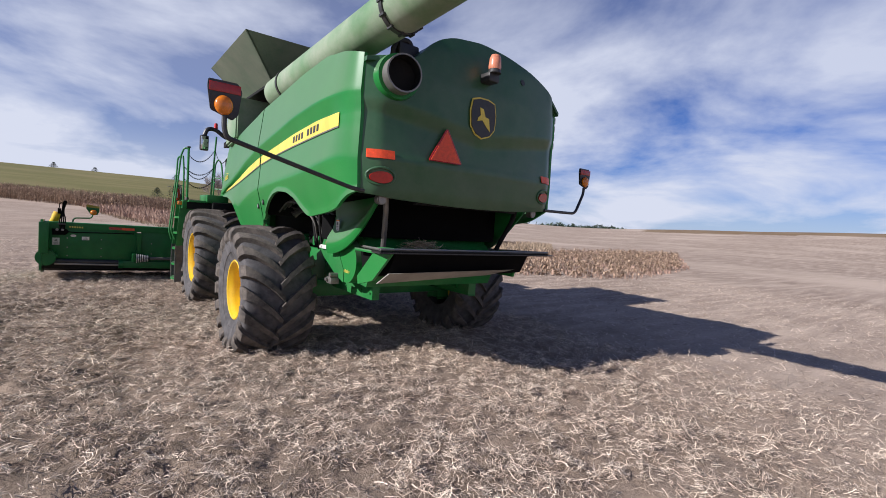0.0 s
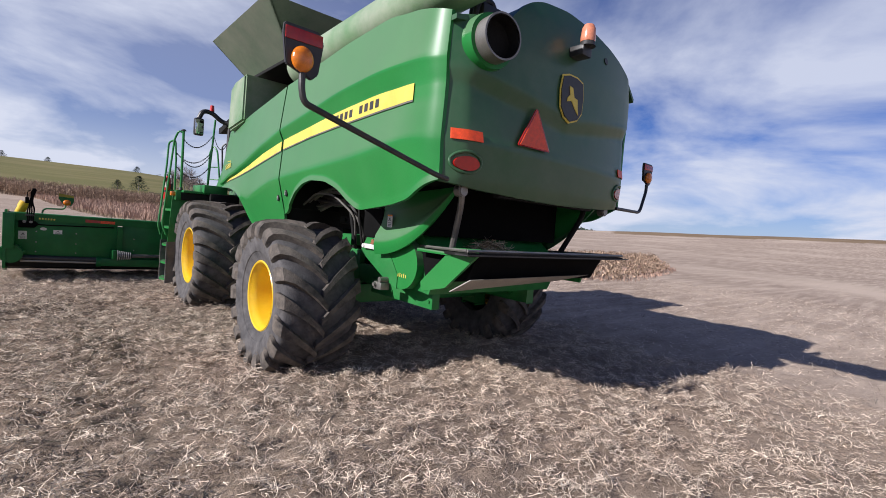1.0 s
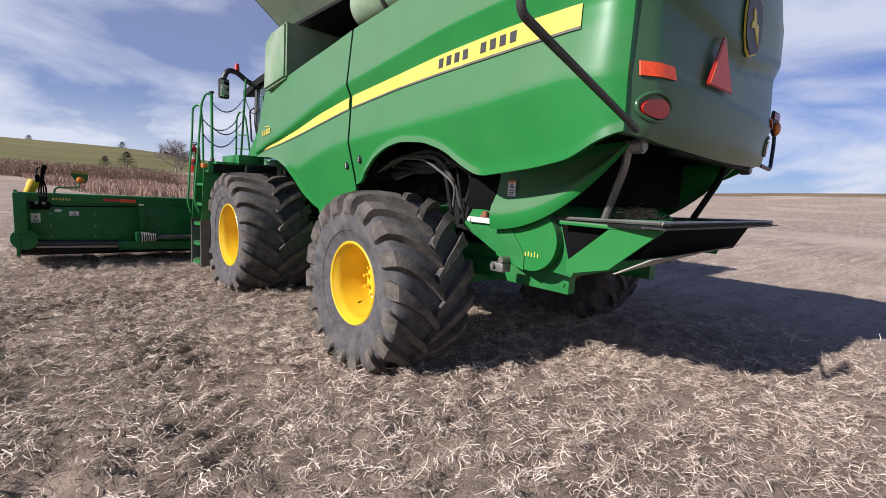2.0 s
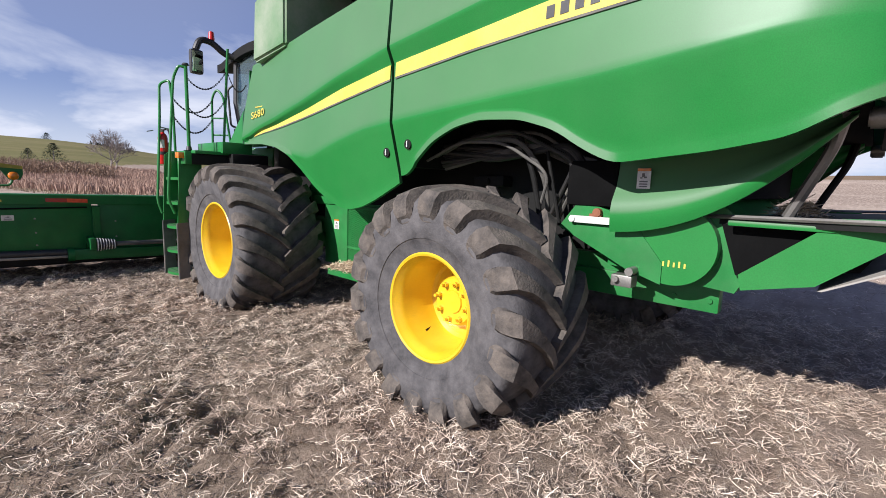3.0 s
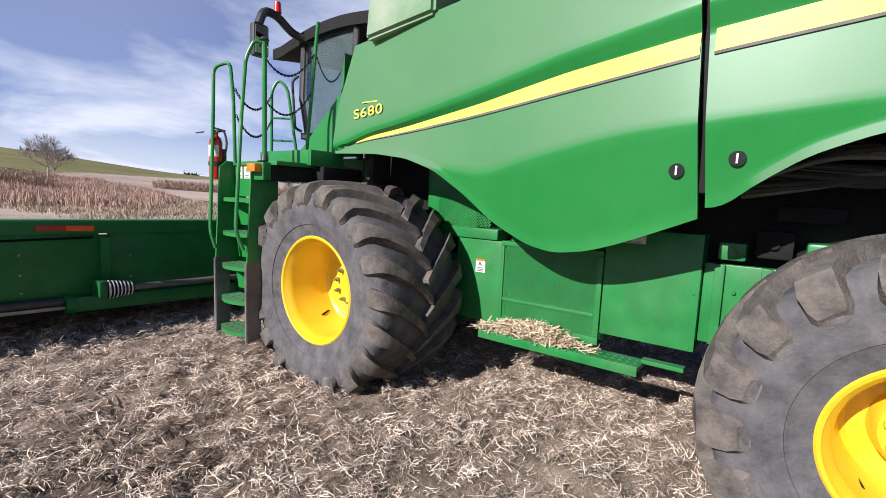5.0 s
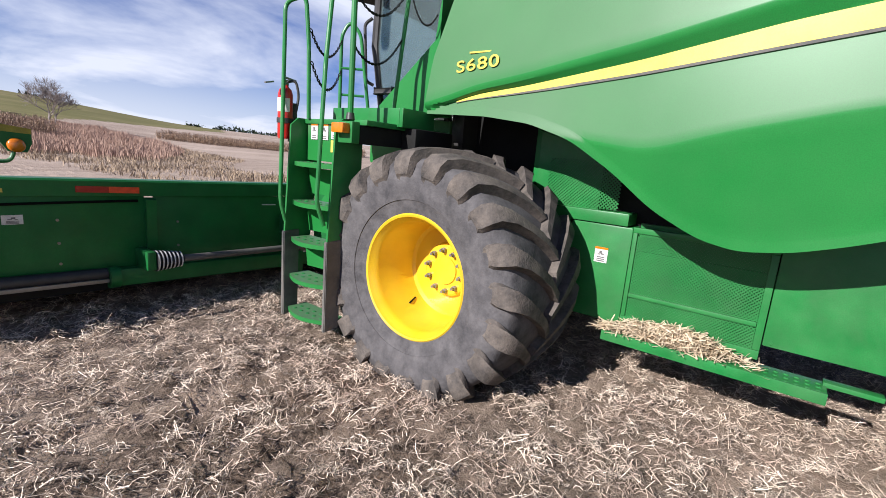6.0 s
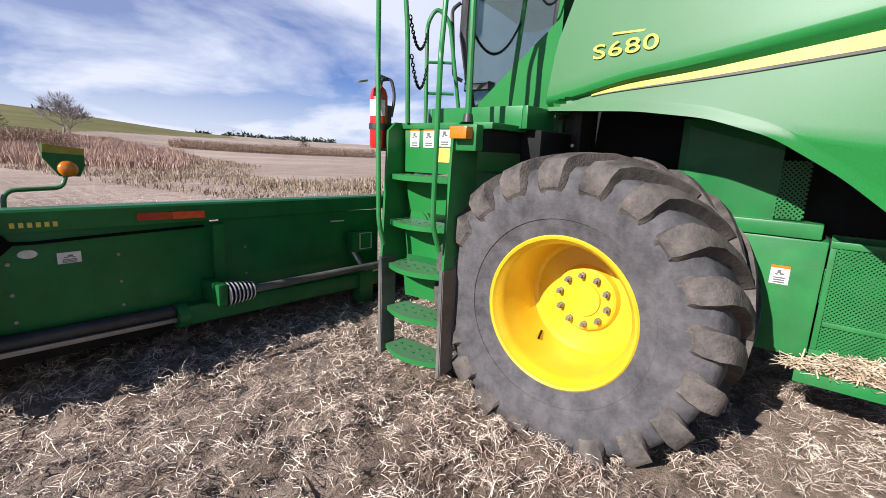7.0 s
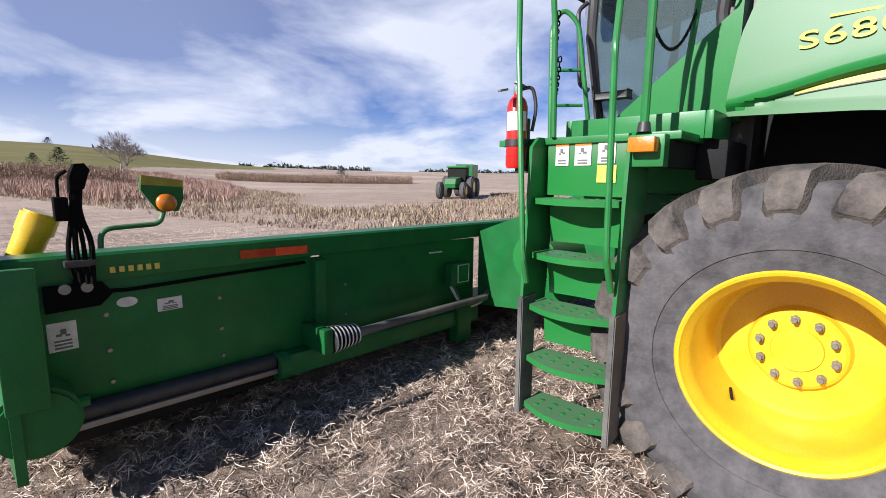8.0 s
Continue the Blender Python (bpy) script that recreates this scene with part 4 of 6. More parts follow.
def decal(name, x, y, z, w, h, face="x", bars=3, head=None, lab="white safety decal with dark pictogram"):
    """A sticker: pale plate with a plain dark figure block and bars."""
    s = 0.003
    bm = B()
    if face == "x":
        box(bm, x - s, x + s, y - w / 2, y + w / 2, z - h / 2, z + h / 2)
    else:
        box(bm, x - w / 2, x + w / 2, y - s, y + s, z - h / 2, z + h / 2)
    d = part(name, bm, M_WHITE, None, lab, 0)
    bits = [(-0.30, 0.30, -0.42 + 0.12 * k, -0.36 + 0.12 * k) for k in range(bars)] + [(-0.06, 0.14, 0.08, 0.26), (-0.22, -0.02, 0.02, 0.10), (0.10, 0.26, 0.0, 0.06)]
    for a, b, c, e in bits:
        bm = B()
        if face == "x":
            box(bm, x - s * 2, x, y + a * w, y + b * w, z + c * h, z + e * h)
        else:
            box(bm, x + a * w, x + b * w, y - s * 2, y, z + c * h, z + e * h)
        part("decal_bar", bm, M_DECALGREY, d, "", 0)
    if head:
        bm = B()
        if face == "x":
            box(bm, x - s * 1.5, x, y - w / 2, y + w / 2, z + h * 0.36, z + h / 2)
        else:
            box(bm, x - w / 2, x + w / 2, y - s * 1.5, y, z + h * 0.36, z + h / 2)
        part("decal_head", bm, head, d, "", 0)
    return d


def combine_decal(*a, **k):
    d = decal(*a, **k)
    d.parent = combine
    return d


combine_decal("safety_decal", XB + 0.006, -0.99, 1.03, 0.10, 0.12, head=M_ORANGE)
combine_decal("safety_decal", XB - 0.004, -2.30, 1.40, 0.18, 0.08, bars=1)
# perforated shields behind the front tyre and a bright bracket
bm = B()
prism(bm, [(-0.9, 1.26), (-0.35, 1.26), (-0.35, 1.95), (-0.9, 1.80)], "x", XB + 0.05, XB + 0.08)
part("inner_guard", bm, M_GREEN2, combine)

# machinery in the rear wheel arch: hoses, brackets, linkages
rng = random.Random(4)
for k in range(8):
    bm = B()
    y0 = -3.1 - 0.09 * k
    tube(bm, bend([(-0.95 - 0.03 * (k % 3), -2.95, 1.72 + 0.03 * k), (-1.02, y0 - 0.2, 1.78 + 0.02 * (k % 4)), (-1.0, -3.9 - 0.05 * k, 1.92), (-0.95, -4.5, 1.75 - 0.05 * k)], 0.25), 0.018 + 0.006 * (k % 2), 8)
    part("hydraulic_hose", bm, M_BLACK if k % 3 else M_GREYRUB, combine, "dusty black hydraulic hose")
bm = B()
tube(bm, bend([(-1.05, -3.80, 2.0), (-1.05, -3.95, 1.7), (-1.02, -4.02, 1.35)], 0.1), 0.022, 10)
tube(bm, bend([(-1.02, -4.05, 1.85), (-1.03, -4.12, 1.6), (-1.0, -4.18, 1.3)], 0.1), 0.014, 8)
part("filler_pipe", bm, M_DARK, combine, "grey metal pipes in the wheel arch")
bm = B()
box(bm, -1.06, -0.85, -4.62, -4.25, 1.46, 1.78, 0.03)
part("reservoir", bm, M_SHADEBLACK, combine, "black plastic reservoir")
bm = B()
prism(bm, [(-4.2, 1.30), (-4.72, 1.05), (-4.95, 0.98), (-4.95, 1.12), (-4.72, 1.40), (-4.35, 1.50)], "x", -1.04, -0.98)
part("drive_bracket", bm, M_GREEN2, combine, "green steel drive bracket")
bm = B()
box(bm, -1.08, -1.05, -4.66, -4.30, 1.34, 1.39, 0.006)
cyl(bm, (-1.09, -4.32, 1.365), (-1.0, -4.32, 1.365), 0.022, seg=16)
part("steel_link", bm, M_WHITE, combine, "pale painted link bar")
for k in range(6):
    bm = B()
    x0 = -1.20 + 0.05 * k
    tube(bm, bend([(x0, -2.95 - 0.06 * k, 1.78 + 0.04 * k), (x0 - 0.02, -3.35, 1.93 + 0.02 * k), (x0, -3.70 - rng.uniform(0, 0.3), 1.90 + rng.uniform(0, 0.12)), (x0 + 0.1, -3.95 - rng.uniform(0, 0.45), 1.66 + rng.uniform(0, 0.15)), (x0 + 0.25, -3.9 - rng.uniform(0, 0.5), 1.30)], 0.12), 0.013 + 0.004 * (k % 3), 8)
    part("hydraulic_hose", bm, (M_GREYRUB, M_BLACK, M_GREYRUB)[k % 3], combine, "dusty hydraulic hose")
bm = B()
cyl(bm, (-1.08, -4.50, 1.42), (-1.02, -4.50, 1.42), 0.03, seg=14)
box(bm, -1.07, -1.04, -4.53, -4.44, 1.37, 1.41, 0.008)
part("rusty_pulley", bm, mat("orange_rust", (0.28, 0.10, 0.045), 0.75, scale=12, fine=70, bump=0.002), combine, "rusty orange pulley")

# rear side guards and chopper drive cover
GUARD = [(0.0, 0.085), (0.12, 0.11), (0.30, 0.105), (0.42, 0.06), (0.5, 0.03), (0.7, 0.0), (1.0, 0.0)]
for s in (-1, 1):
    bm = B()
    rows = []
    for i in range(15):
        t = i / 14
        y = -4.62 - 1.18 * t
        zt = 1.92 + 0.10 * t
        zb = 1.30 + 0.06 * t + 0.62 * t ** 2.2
        rows.append([(s * (1.03 + lerp(GUARD, j / 12) - 0.03 * t), y, zb + (zt - zb) * j / 12) for j in range(13)])
    sheet(bm, rows, (-s * 0.02, 0, 0))
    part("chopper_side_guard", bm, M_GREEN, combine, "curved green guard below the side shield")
combine_decal("safety_decal", -1.075, -4.80, 1.66, 0.085, 0.13, head=M_ORANGE)
bm = B()
prism(bm, [(-5.00 + 0.255 * math.cos(a), 1.24 + 0.255 * math.sin(a)) for a in (2 * math.pi * k / 40 for k in range(40))], "x", -1.03, -0.90)
bmesh.ops.bevel(bm, geom=[e for e in bm.edges if abs(e.verts[0].co.x - e.verts[1].co.x) < 1e-5 and e.verts[0].co.x < -1.0], offset=0.02, segments=2, affect="EDGES")
cover = part("chopper_drive_cover", bm, M_GREEN, combine, "round green drive cover with yellow chalk marks")
for k in range(5):
    bm = B()
    box(bm, -1.034, -1.03, -5.09 + 0.032 * k, -5.079 + 0.032 * k, 1.105, 1.135 + 0.01 * (k % 2))
    part("chalk_mark", bm, M_STRIPE, cover, "yellow chalk mark")
bm = B()
cyl(bm, (-1.14, -4.78, 1.05), (-1.0, -4.78, 1.05), 0.028, seg=12)
cyl(bm, (-1.16, -4.70, 0.99), (-1.05, -4.70, 0.99), 0.02, seg=12)
box(bm, -1.13, -1.02, -4.80, -4.66, 0.94, 1.02, 0.01)
part("tension_rod", bm, M_GREYMETAL, combine, "steel tension rod and eye")
# chopper housing
bm = B()
prism(bm, [(-4.55, 1.05), (-5.35, 0.98), (-5.5, 1.3), (-5.1, 1.62), (-4.6, 1.55)], "x", -0.94, 0.94)
part("chopper_housing", bm, M_GREEN2, combine, "dark green straw chopper housing")

M_FLAP = mat("grey_flap", (0.42, 0.40, 0.36), 0.6, scale=6, fine=70, bump=0.002, dust=STRAWDUST, dust_amt=0.4)
# tailboard
bm = B()
rows = []
for i in range(9):
    t = i / 8
    y = -5.16 - 0.98 * t
    w = 0.92 + 0.30 * t
    rows.append([(-w + 2 * w * j / 12, y - 0.03 * math.cos((j / 12 - 0.5) * 3), 1.425 + 0.035 * t) for j in range(13)])
sheet(bm, rows, (0, 0, -0.03))
board = part("tailboard", bm, M_DARK, combine, "wide dark steel spreader tailboard")
bm = B()
for (a, b) in (((-0.93, -5.15, 1.44), (-1.22, -6.13, 1.475)), ((-1.22, -6.13, 1.475), (1.22, -6.13, 1.475)), ((1.22, -6.13, 1.475), (0.93, -5.15, 1.44))):
    tube(bm, [a, b], 0.014, 6)
part("tailboard_rim", bm, M_GREYMETAL, board, "bare steel edge")
bm = B()
box(bm, -1.25, 1.3, -6.17, -6.02, 1.435, 1.445)
part("rubber_lip", bm, M_BLACK, board, "thin black rubber lip")
# Black prism stands in for the shade below the tailboard.
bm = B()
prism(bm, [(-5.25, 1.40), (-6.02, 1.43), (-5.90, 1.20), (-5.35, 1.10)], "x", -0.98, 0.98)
part("spreader_underside", bm, M_SHADEBLACK, board, "spreader underside coloured black for the shade below the board")
bm = B()
sheet(bm, [[(-1.04, -6.02, 1.22), (-1.03, -5.76, 1.08)], [(0.75, -6.02, 1.25), (0.55, -5.76, 1.15)]], (0, 0.02, 0))
part("deflector_flap", bm, M_FLAP, board, "grey worn deflector flap")
bm = B()
prism(bm, [(-5.40, 1.03), (-5.38, 1.12), (-5.80, 1.475), (-6.14, 1.49), (-6.10, 1.43), (-5.73, 1.11)], "x", -1.075, -1.045)
box(bm, -1.085, -1.045, -5.80, -5.30, 1.40, 1.43, 0.006)
part("tailboard_bracket", bm, M_GREEN, board, "bright green side bracket")
bm = B()
prism(bm, [(-5.20, 1.44), (-5.85, 1.46), (-5.75, 1.12), (-5.30, 1.12)], "x", 1.0, 1.03)
part("tailboard_bracket", bm, M_GREEN, board, "bright green side bracket")
straw_pile("straw_on_tailboard", -0.35, -5.55, 1.45, 0.28, 0.15, 0.10, 350, "straw left on the tailboard", 9)
# struts and lamps under the hood
for s in (-1, 1):
    bm = B()
    tube(bm, bend([(s * 0.98, -5.75, 2.02), (s * 0.95, -5.72, 1.85), (s * 0.86, -5.55, 1.46)], 0.08), 0.03, 8)
    part("tailboard_strut", bm, M_GREYMETAL if s < 0 else M_DARK, combine, "bent steel tailboard strut")
    bm = B()
    cyl(bm, (s * 1.12, -5.93, 1.965), (s * 1.12, -5.84, 1.965), 0.052, seg=20, bev=0.01)
    part("work_lamp", bm, M_GREYMETAL, combine, "round grey work lamp")
bm = B()
box(bm, -0.75, 0.75, -5.98, -5.90, 1.94, 1.99, 0.02)
part("hood_lower_rail", bm, M_DARK, combine, "dark lower rail under the hood")
# Solid black boxes take the place of shade inside the outlet.
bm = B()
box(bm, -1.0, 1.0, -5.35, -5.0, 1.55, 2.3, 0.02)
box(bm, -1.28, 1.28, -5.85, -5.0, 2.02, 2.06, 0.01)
part("discharge_hood", bm, M_SHADEBLACK, combine, "discharge opening drawn as black boxes, shade put into the colour")

# model lettering and small bar over it
def flat_text(text, size, m, material, parent, name="model_lettering", lab="yellow model lettering"):
    cu = bpy.data.curves.new(name, "FONT")
    cu.body, cu.size, cu.extrude, cu.space_character = text, size, 0.002, 1.08
    cu.offset = 0.001
    tmp = bpy.data.objects.new(name, cu)
    scene.collection.objects.link(tmp)
    bpy.context.view_layer.update()
    me = bpy.data.meshes.new_from_object(tmp)
    bpy.data.objects.remove(tmp)
    me.materials.clear()
    me.materials.append(material)
    ob = new(name, me)
    ob.parent = parent
    ob["label"] = lab
    ob.matrix_world = m
    return ob


def side_matrix(y, z, x, lean=0.0):
    """Writing on the left side, read from the left: its line runs towards the rear."""
    return Matrix(((0, 0, -1, x), (-1, 0, 0, y), (0, 1, 0, z), (0, 0, 0, 1))) @ pose(0, 0, 0, lean)


flat_text("S680", 0.122, side_matrix(0.165, 2.325, -(skin(0.14, 2.4) + 0.012), -1) @ pose(0, 0, 0, 0, -4, 0) @ pose(0, 0, 0, 0, 0, 4) @ Matrix.Diagonal((1.62, 1, 1, 1)), M_STRIPE, combine)
bm = B()
box(bm, -(skin(-0.1, 2.52) + 0.006), -(skin(-0.1, 2.52) - 0.01), -0.15, 0.05, 2.462, 2.474)
part("small_lettering_bar", bm, M_STRIPE, combine, "thin yellow line of small writing")

# cab
bm = B()
box(bm, -0.86, 0.86, 0.55, 1.62, 1.55, 2.02, 0.04)
part("cab_base", bm, M_GREEN, combine, "green cab floor and base")
bm = B()
rows = []
for i in range(13):
    t = i / 12
    y = 0.15 + 1.85 * t
    rows.append([(-1.02 + 2.04 * j / 10, y, 3.42 + 0.10 * math.sin(math.pi * j / 10) + 0.10 * math.sin(math.pi * min(1, t * 1.1)) - 0.10 * t) for j in range(11)])
sheet(bm, rows, (0, 0, -0.12))
part("cab_roof", bm, M_DARK, combine, "dark overhanging cab roof")
for s in (-1, 1):
    for y0, y1 in ((0.55, 0.58), (1.40, 1.48)):
        bm = B()
        tube(bm, [(s * 0.90, y0, 2.0), (s * 0.96, (y0 + y1) / 2 + 0.05, 2.7), (s * 0.94, y1, 3.42)], 0.04, 10)
        part("cab_post", bm, M_BLACK, combine, "black cab post")
    bm = B()
    sheet(bm, [[(s * 0.90, 0.60, 2.03), (s * 0.96, 0.62, 2.7), (s * 0.94, 0.64, 3.38)], [(s * 0.90, 1.40, 2.03), (s * 0.96, 1.45, 2.7), (s * 0.94, 1.47, 3.38)]], (-s * 0.012, 0, 0))
    part("cab_window", bm, M_GLASS, combine, "large tinted cab door window").visible_shadow = False
    bm = B()
    tube(bm, bend([(s * 0.97, 1.48, 2.33), (s * 1.03, 1.53, 2.36), (s * 1.05, 1.56, 2.9), (s * 0.99, 1.52, 2.96)], 0.08), 0.016, 8)
    part("grab_handle", bm, M_BLACK, combine, "black grab handle on the cab door")
    bm = B()
    box(bm, s * 0.95, s * 1.03, 1.16, 1.40, 2.24, 2.29, 0.012)
    part("door_handle", bm, M_BLACK, combine, "black door handle")
bm = B()
sheet(bm, [[(-0.90, 1.44, 2.0), (-0.94, 1.52, 3.4)], [(-0.5, 1.72, 1.97), (-0.5, 1.80, 3.4)], [(0.0, 1.82, 1.95), (0.0, 1.90, 3.4)], [(0.5, 1.72, 1.97), (0.5, 1.80, 3.4)], [(0.90, 1.44, 2.0), (0.94, 1.52, 3.4)]], (0, -0.012, 0))
part("windscreen", bm, M_GLASS, combine, "curved tinted windscreen").visible_shadow = False
bm = B()
box(bm, -0.85, 0.85, 0.40, 0.54, 1.6, 3.35, 0.02)
part("cab_rear_wall", bm, M_BLACK, combine, "dark rear cab wall")
bm = B()
box(bm, -0.28, 0.28, 0.75, 1.25, 2.05, 2.45, 0.06)
box(bm, -0.27, 0.27, 0.68, 0.82, 2.4, 3.05, 0.05)
part("operator_seat", bm, M_BLACK, combine, "dark operator seat")
# green cowl between cab door and side shield
bm = B()
prism(bm, [(0.45, 2.02), (1.22, 2.02), (0.50, 2.62), (0.45, 3.0)], "x", -1.22, -0.98)
part("cab_side_cowl", bm, M_GREEN, combine, "green cowl beside the cab door")
# cab mirror and roof arm
bm = B()
tube(bm, bend([(-0.90, 1.35, 3.34), (-1.10, 1.45, 3.36), (-1.30, 1.48, 3.52), (-1.47, 1.46, 3.52), (-1.53, 1.46, 3.36)], 0.1), 0.045, 10)
mirror = part("cab_mirror_arm", bm, M_BLACK, combine, "black mirror arm from the cab roof")
bm = B()
box(bm, -1.62, -1.44, 1.40, 1.50, 3.02, 3.36, 0.04)
part("mirror_head", bm, M_BLACK, mirror, "tall black mirror housing")
bm = B()
box(bm, -1.605, -1.455, 1.394, 1.402, 3.05, 3.33, 0.001)
part("mirror_glass", bm, M_MIRROR, mirror, "mirror glass")
bm = B()
cyl(bm, (-1.30, 1.47, 3.54), (-1.30, 1.47, 3.66), 0.045, 0.035, seg=14, bev=0.008)
part("roof_beacon", bm, M_REDPAINT, mirror, "small faded red beacon")

# landing platform and ladder
bm = B()
box(bm, -1.92, -1.0, 0.52, 1.62, 1.86, 1.90, 0.005)
box(bm, -1.60, -1.56, 0.50, 1.28, 1.88, 2.03, 0.008)
box(bm, -1.60, -1.20, 0.46, 0.50, 1.88, 2.03, 0.008)
box(bm, -1.60, -1.02, 1.28, 1.32, 1.88, 2.03, 0.008)
landing = part("landing_platform", bm, M_GREEN2, combine, "green landing platform beside the cab")
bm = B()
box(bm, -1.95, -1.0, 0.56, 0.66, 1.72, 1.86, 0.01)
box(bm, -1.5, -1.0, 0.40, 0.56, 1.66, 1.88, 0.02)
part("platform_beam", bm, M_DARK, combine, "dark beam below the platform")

ladder = new("ladder")
ladder.parent = combine
ladder["label"] = "green access ladder with five rounded steps"


def ladder_x(z):
    return -2.03 - 0.05 * (1.9 - z) / 1.6


for k, z in enumerate((0.275, 0.575, 0.90, 1.22, 1.545)):
    x = ladder_x(z)
    bm = B()
    front = [(x - 0.11 * math.cos((q / 8 - 0.5) * 2.6) + 0.045, 0.76 + 0.51 * q / 8) for q in range(9)]
    prism(bm, front + [(x + 0.20, 1.27), (x + 0.20, 0.76)], "z", z - 0.035, z)
    st = part("step", bm, M_GREEN, ladder, "rounded green grip step")
    bm = B()
    for a in range(5):
        for b in range(2):
            cyl(bm, (x + 0.03 + 0.07 * b, 0.83 + 0.09 * a, z), (x + 0.03 + 0.07 * b, 0.83 + 0.09 * a, z + 0.005), 0.018, 0.012, seg=8)
    part("grip_bump", bm, M_GREEN2, st)["kind"] = "stuff"
    if k:
        bm = B()
        rows = []
        for q in range(9):
            yy = 0.79 + 0.45 * q / 8
            rows.append([(x + 0.16 + 0.03 * math.cos((q / 8 - 0.5) * 2.6), yy, z - 0.27 + 0.03 * math.cos((q / 8 - 0.5) * 3) * 0), (x + 0.13 + 0.03 * math.cos((q / 8 - 0.5) * 2.6), yy, z - 0.05)])
        if k > 1:
            sheet(bm, rows, (0.012, 0, 0))
            part("riser", bm, M_GREEN, ladder, "curved green riser plate")
        else:
            bm.free()
bm = B()
box(bm, -1.90, -1.88, 0.76, 1.27, 1.56, 1.89, 0.004)
part("top_riser", bm, M_GREEN, ladder, "green top riser with decals")
for y0, y1 in ((0.715, 0.735), (1.285, 1.305)):
    bm = B()
    prism(bm, [(ladder_x(0.9) - 0.04, 0.90), (ladder_x(1.9) - 0.02, 1.84), (-1.98, 1.90), (-1.78, 1.90), (-1.78, 1.50), (-1.84, 0.90)], "y", y0, y1)
    part("ladder_side", bm, M_GREEN2, ladder, "dark green ladder side plate")
    bm = B()
    prism(bm, [(ladder_x(0.2) - 0.03, 0.20), (ladder_x(1.0) - 0.055, 0.95), (ladder_x(1.0) + 0.10, 0.96), (ladder_x(0.2) + 0.12, 0.22)], "y", y0 - 0.008, y1 + 0.008)
    bmesh.ops.bevel(bm, geom=bm.edges[:], offset=0.006, segments=2, affect="EDGES")
    part("rubber_side_flap", bm, M_GREYRUB, ladder, "worn dark rubber side flap")
for k, (y, w) in enumerate(((1.17, 0.085), (1.04, 0.10), (0.90, 0.10))):
    d = decal("safety_decal", -1.904, y, 1.80 if k < 2 else 1.81, w, 0.13, bars=2, head=M_ORANGE if k < 2 else M_WHITE)
    d.parent = combine
bm = B()
box(bm, -1.908, -1.90, 0.84, 0.95, 1.64, 1.735)
o = part("yellow_label", bm, M_STRIPE, combine, "small yellow and grey label")
bm = B()
box(bm, -2.10, -2.02, 0.585, 0.715, 1.79, 1.865, 0.012)
part("side_marker_lamp", bm, M_ORANGE, combine, "rectangular amber marker lamp")
bm = B()
box(bm, -2.03, -1.95, 0.56, 0.74, 1.72, 1.88, 0.01)
part("marker_bracket", bm, M_GREEN2, combine, "green lamp bracket")

# rails, posts and chains
RAILS = (
    [(-2.12, 1.25, 1.05), (-2.17, 1.25, 1.22), (-2.05, 1.40, 2.36), (-2.03, 1.42, 2.80), (-1.95, 1.26, 2.85), (-1.93, 1.24, 2.5), (-1.93, 1.22, 1.90)],
    [(-2.12, 0.74, 1.08), (-2.19, 0.745, 1.26), (-2.09, 0.81, 2.29), (-2.05, 0.80, 2.80), (-2.0, 0.74, 2.95), (-1.93, 0.70, 2.93)],
    [(-1.93, 0.70, 1.90), (-1.93, 0.70, 2.97)],
    [(-1.50, 0.67, 1.98), (-1.45, 0.57, 3.24)],
    [(-1.28, 1.62, 1.90), (-1.25, 1.66, 2.76), (-1.20, 1.60, 2.89), (-1.15, 1.50, 2.78), (-1.08, 1.40, 1.95)],
)
for k, pts in enumerate(RAILS):
    bm = B()
    tube(bm, bend(pts, 0.07), 0.017 if k != 2 else 0.022, 10)
    rail = part("handrail", bm, M_GREEN2, combine, "green tubular handrail")
    if k == 4:
        for z in (2.2, 2.45):
            bm = B()
            tube(bm, [(-1.26, 1.64, z), (-1.115, 1.455, z)], 0.012, 8)
            part("cross_bar", bm, M_GREEN2, rail)
bm = B()
cyl(bm, (-1.93, 0.70, 2.96), (-1.93, 0.70, 2.985), 0.045, 0.03, seg=14)
part("post_cap", bm, M_BLACK, combine, "dark post cap")
bm = B()
cyl(bm, (-1.93, 0.70, 1.90), (-1.93, 0.70, 1.95), 0.036, 0.028, seg=14)
part("post_foot", bm, M_BLACK, combine, "dark post foot")


def chain(a, b, sag, links=30):
    a, b = Vector(a), Vector(b)
    bm = B()
    for k in range(links):
        def at(t):
            return a.lerp(b, t) - Vector((0, 0, sag * 4 * t * (1 - t)))
        t = (k + 0.5) / links
        p, d = at(t), (at(t + 0.01) - at(t - 0.01)).normalized()
        ln = (b - a).length / links * 0.95 + sag * 0.02
        m = Matrix.Translation(p) @ d.to_track_quat("X", "Z").to_matrix().to_4x4() @ pose(0, 0, 0, 90 * (k % 2))
        ring = [m @ Vector((ln * 0.72 * math.cos(q), ln * 0.36 * math.sin(q), 0)) for q in (2 * math.pi * i / 8 for i in range(8))]
        tube(bm, ring, 0.0045, 5, True)
    return part("safety_chain", bm, M_DARK, combine, "dark steel safety chain")


for a, b, sg in (((-1.93, 0.70, 2.82), (-1.455, 0.59, 2.98), 0.20), ((-1.93, 0.70, 2.45), (-1.475, 0.62, 2.60), 0.18),
                 ((-1.93, 1.22, 2.60), (-1.26, 1.64, 2.70), 0.18), ((-1.93, 1.20, 2.35), (-1.27, 1.63, 2.42), 0.20), ((-1.455, 0.59, 2.95), (-1.27, 0.45, 2.80), 0.16)):
    chain(a, b, sg)

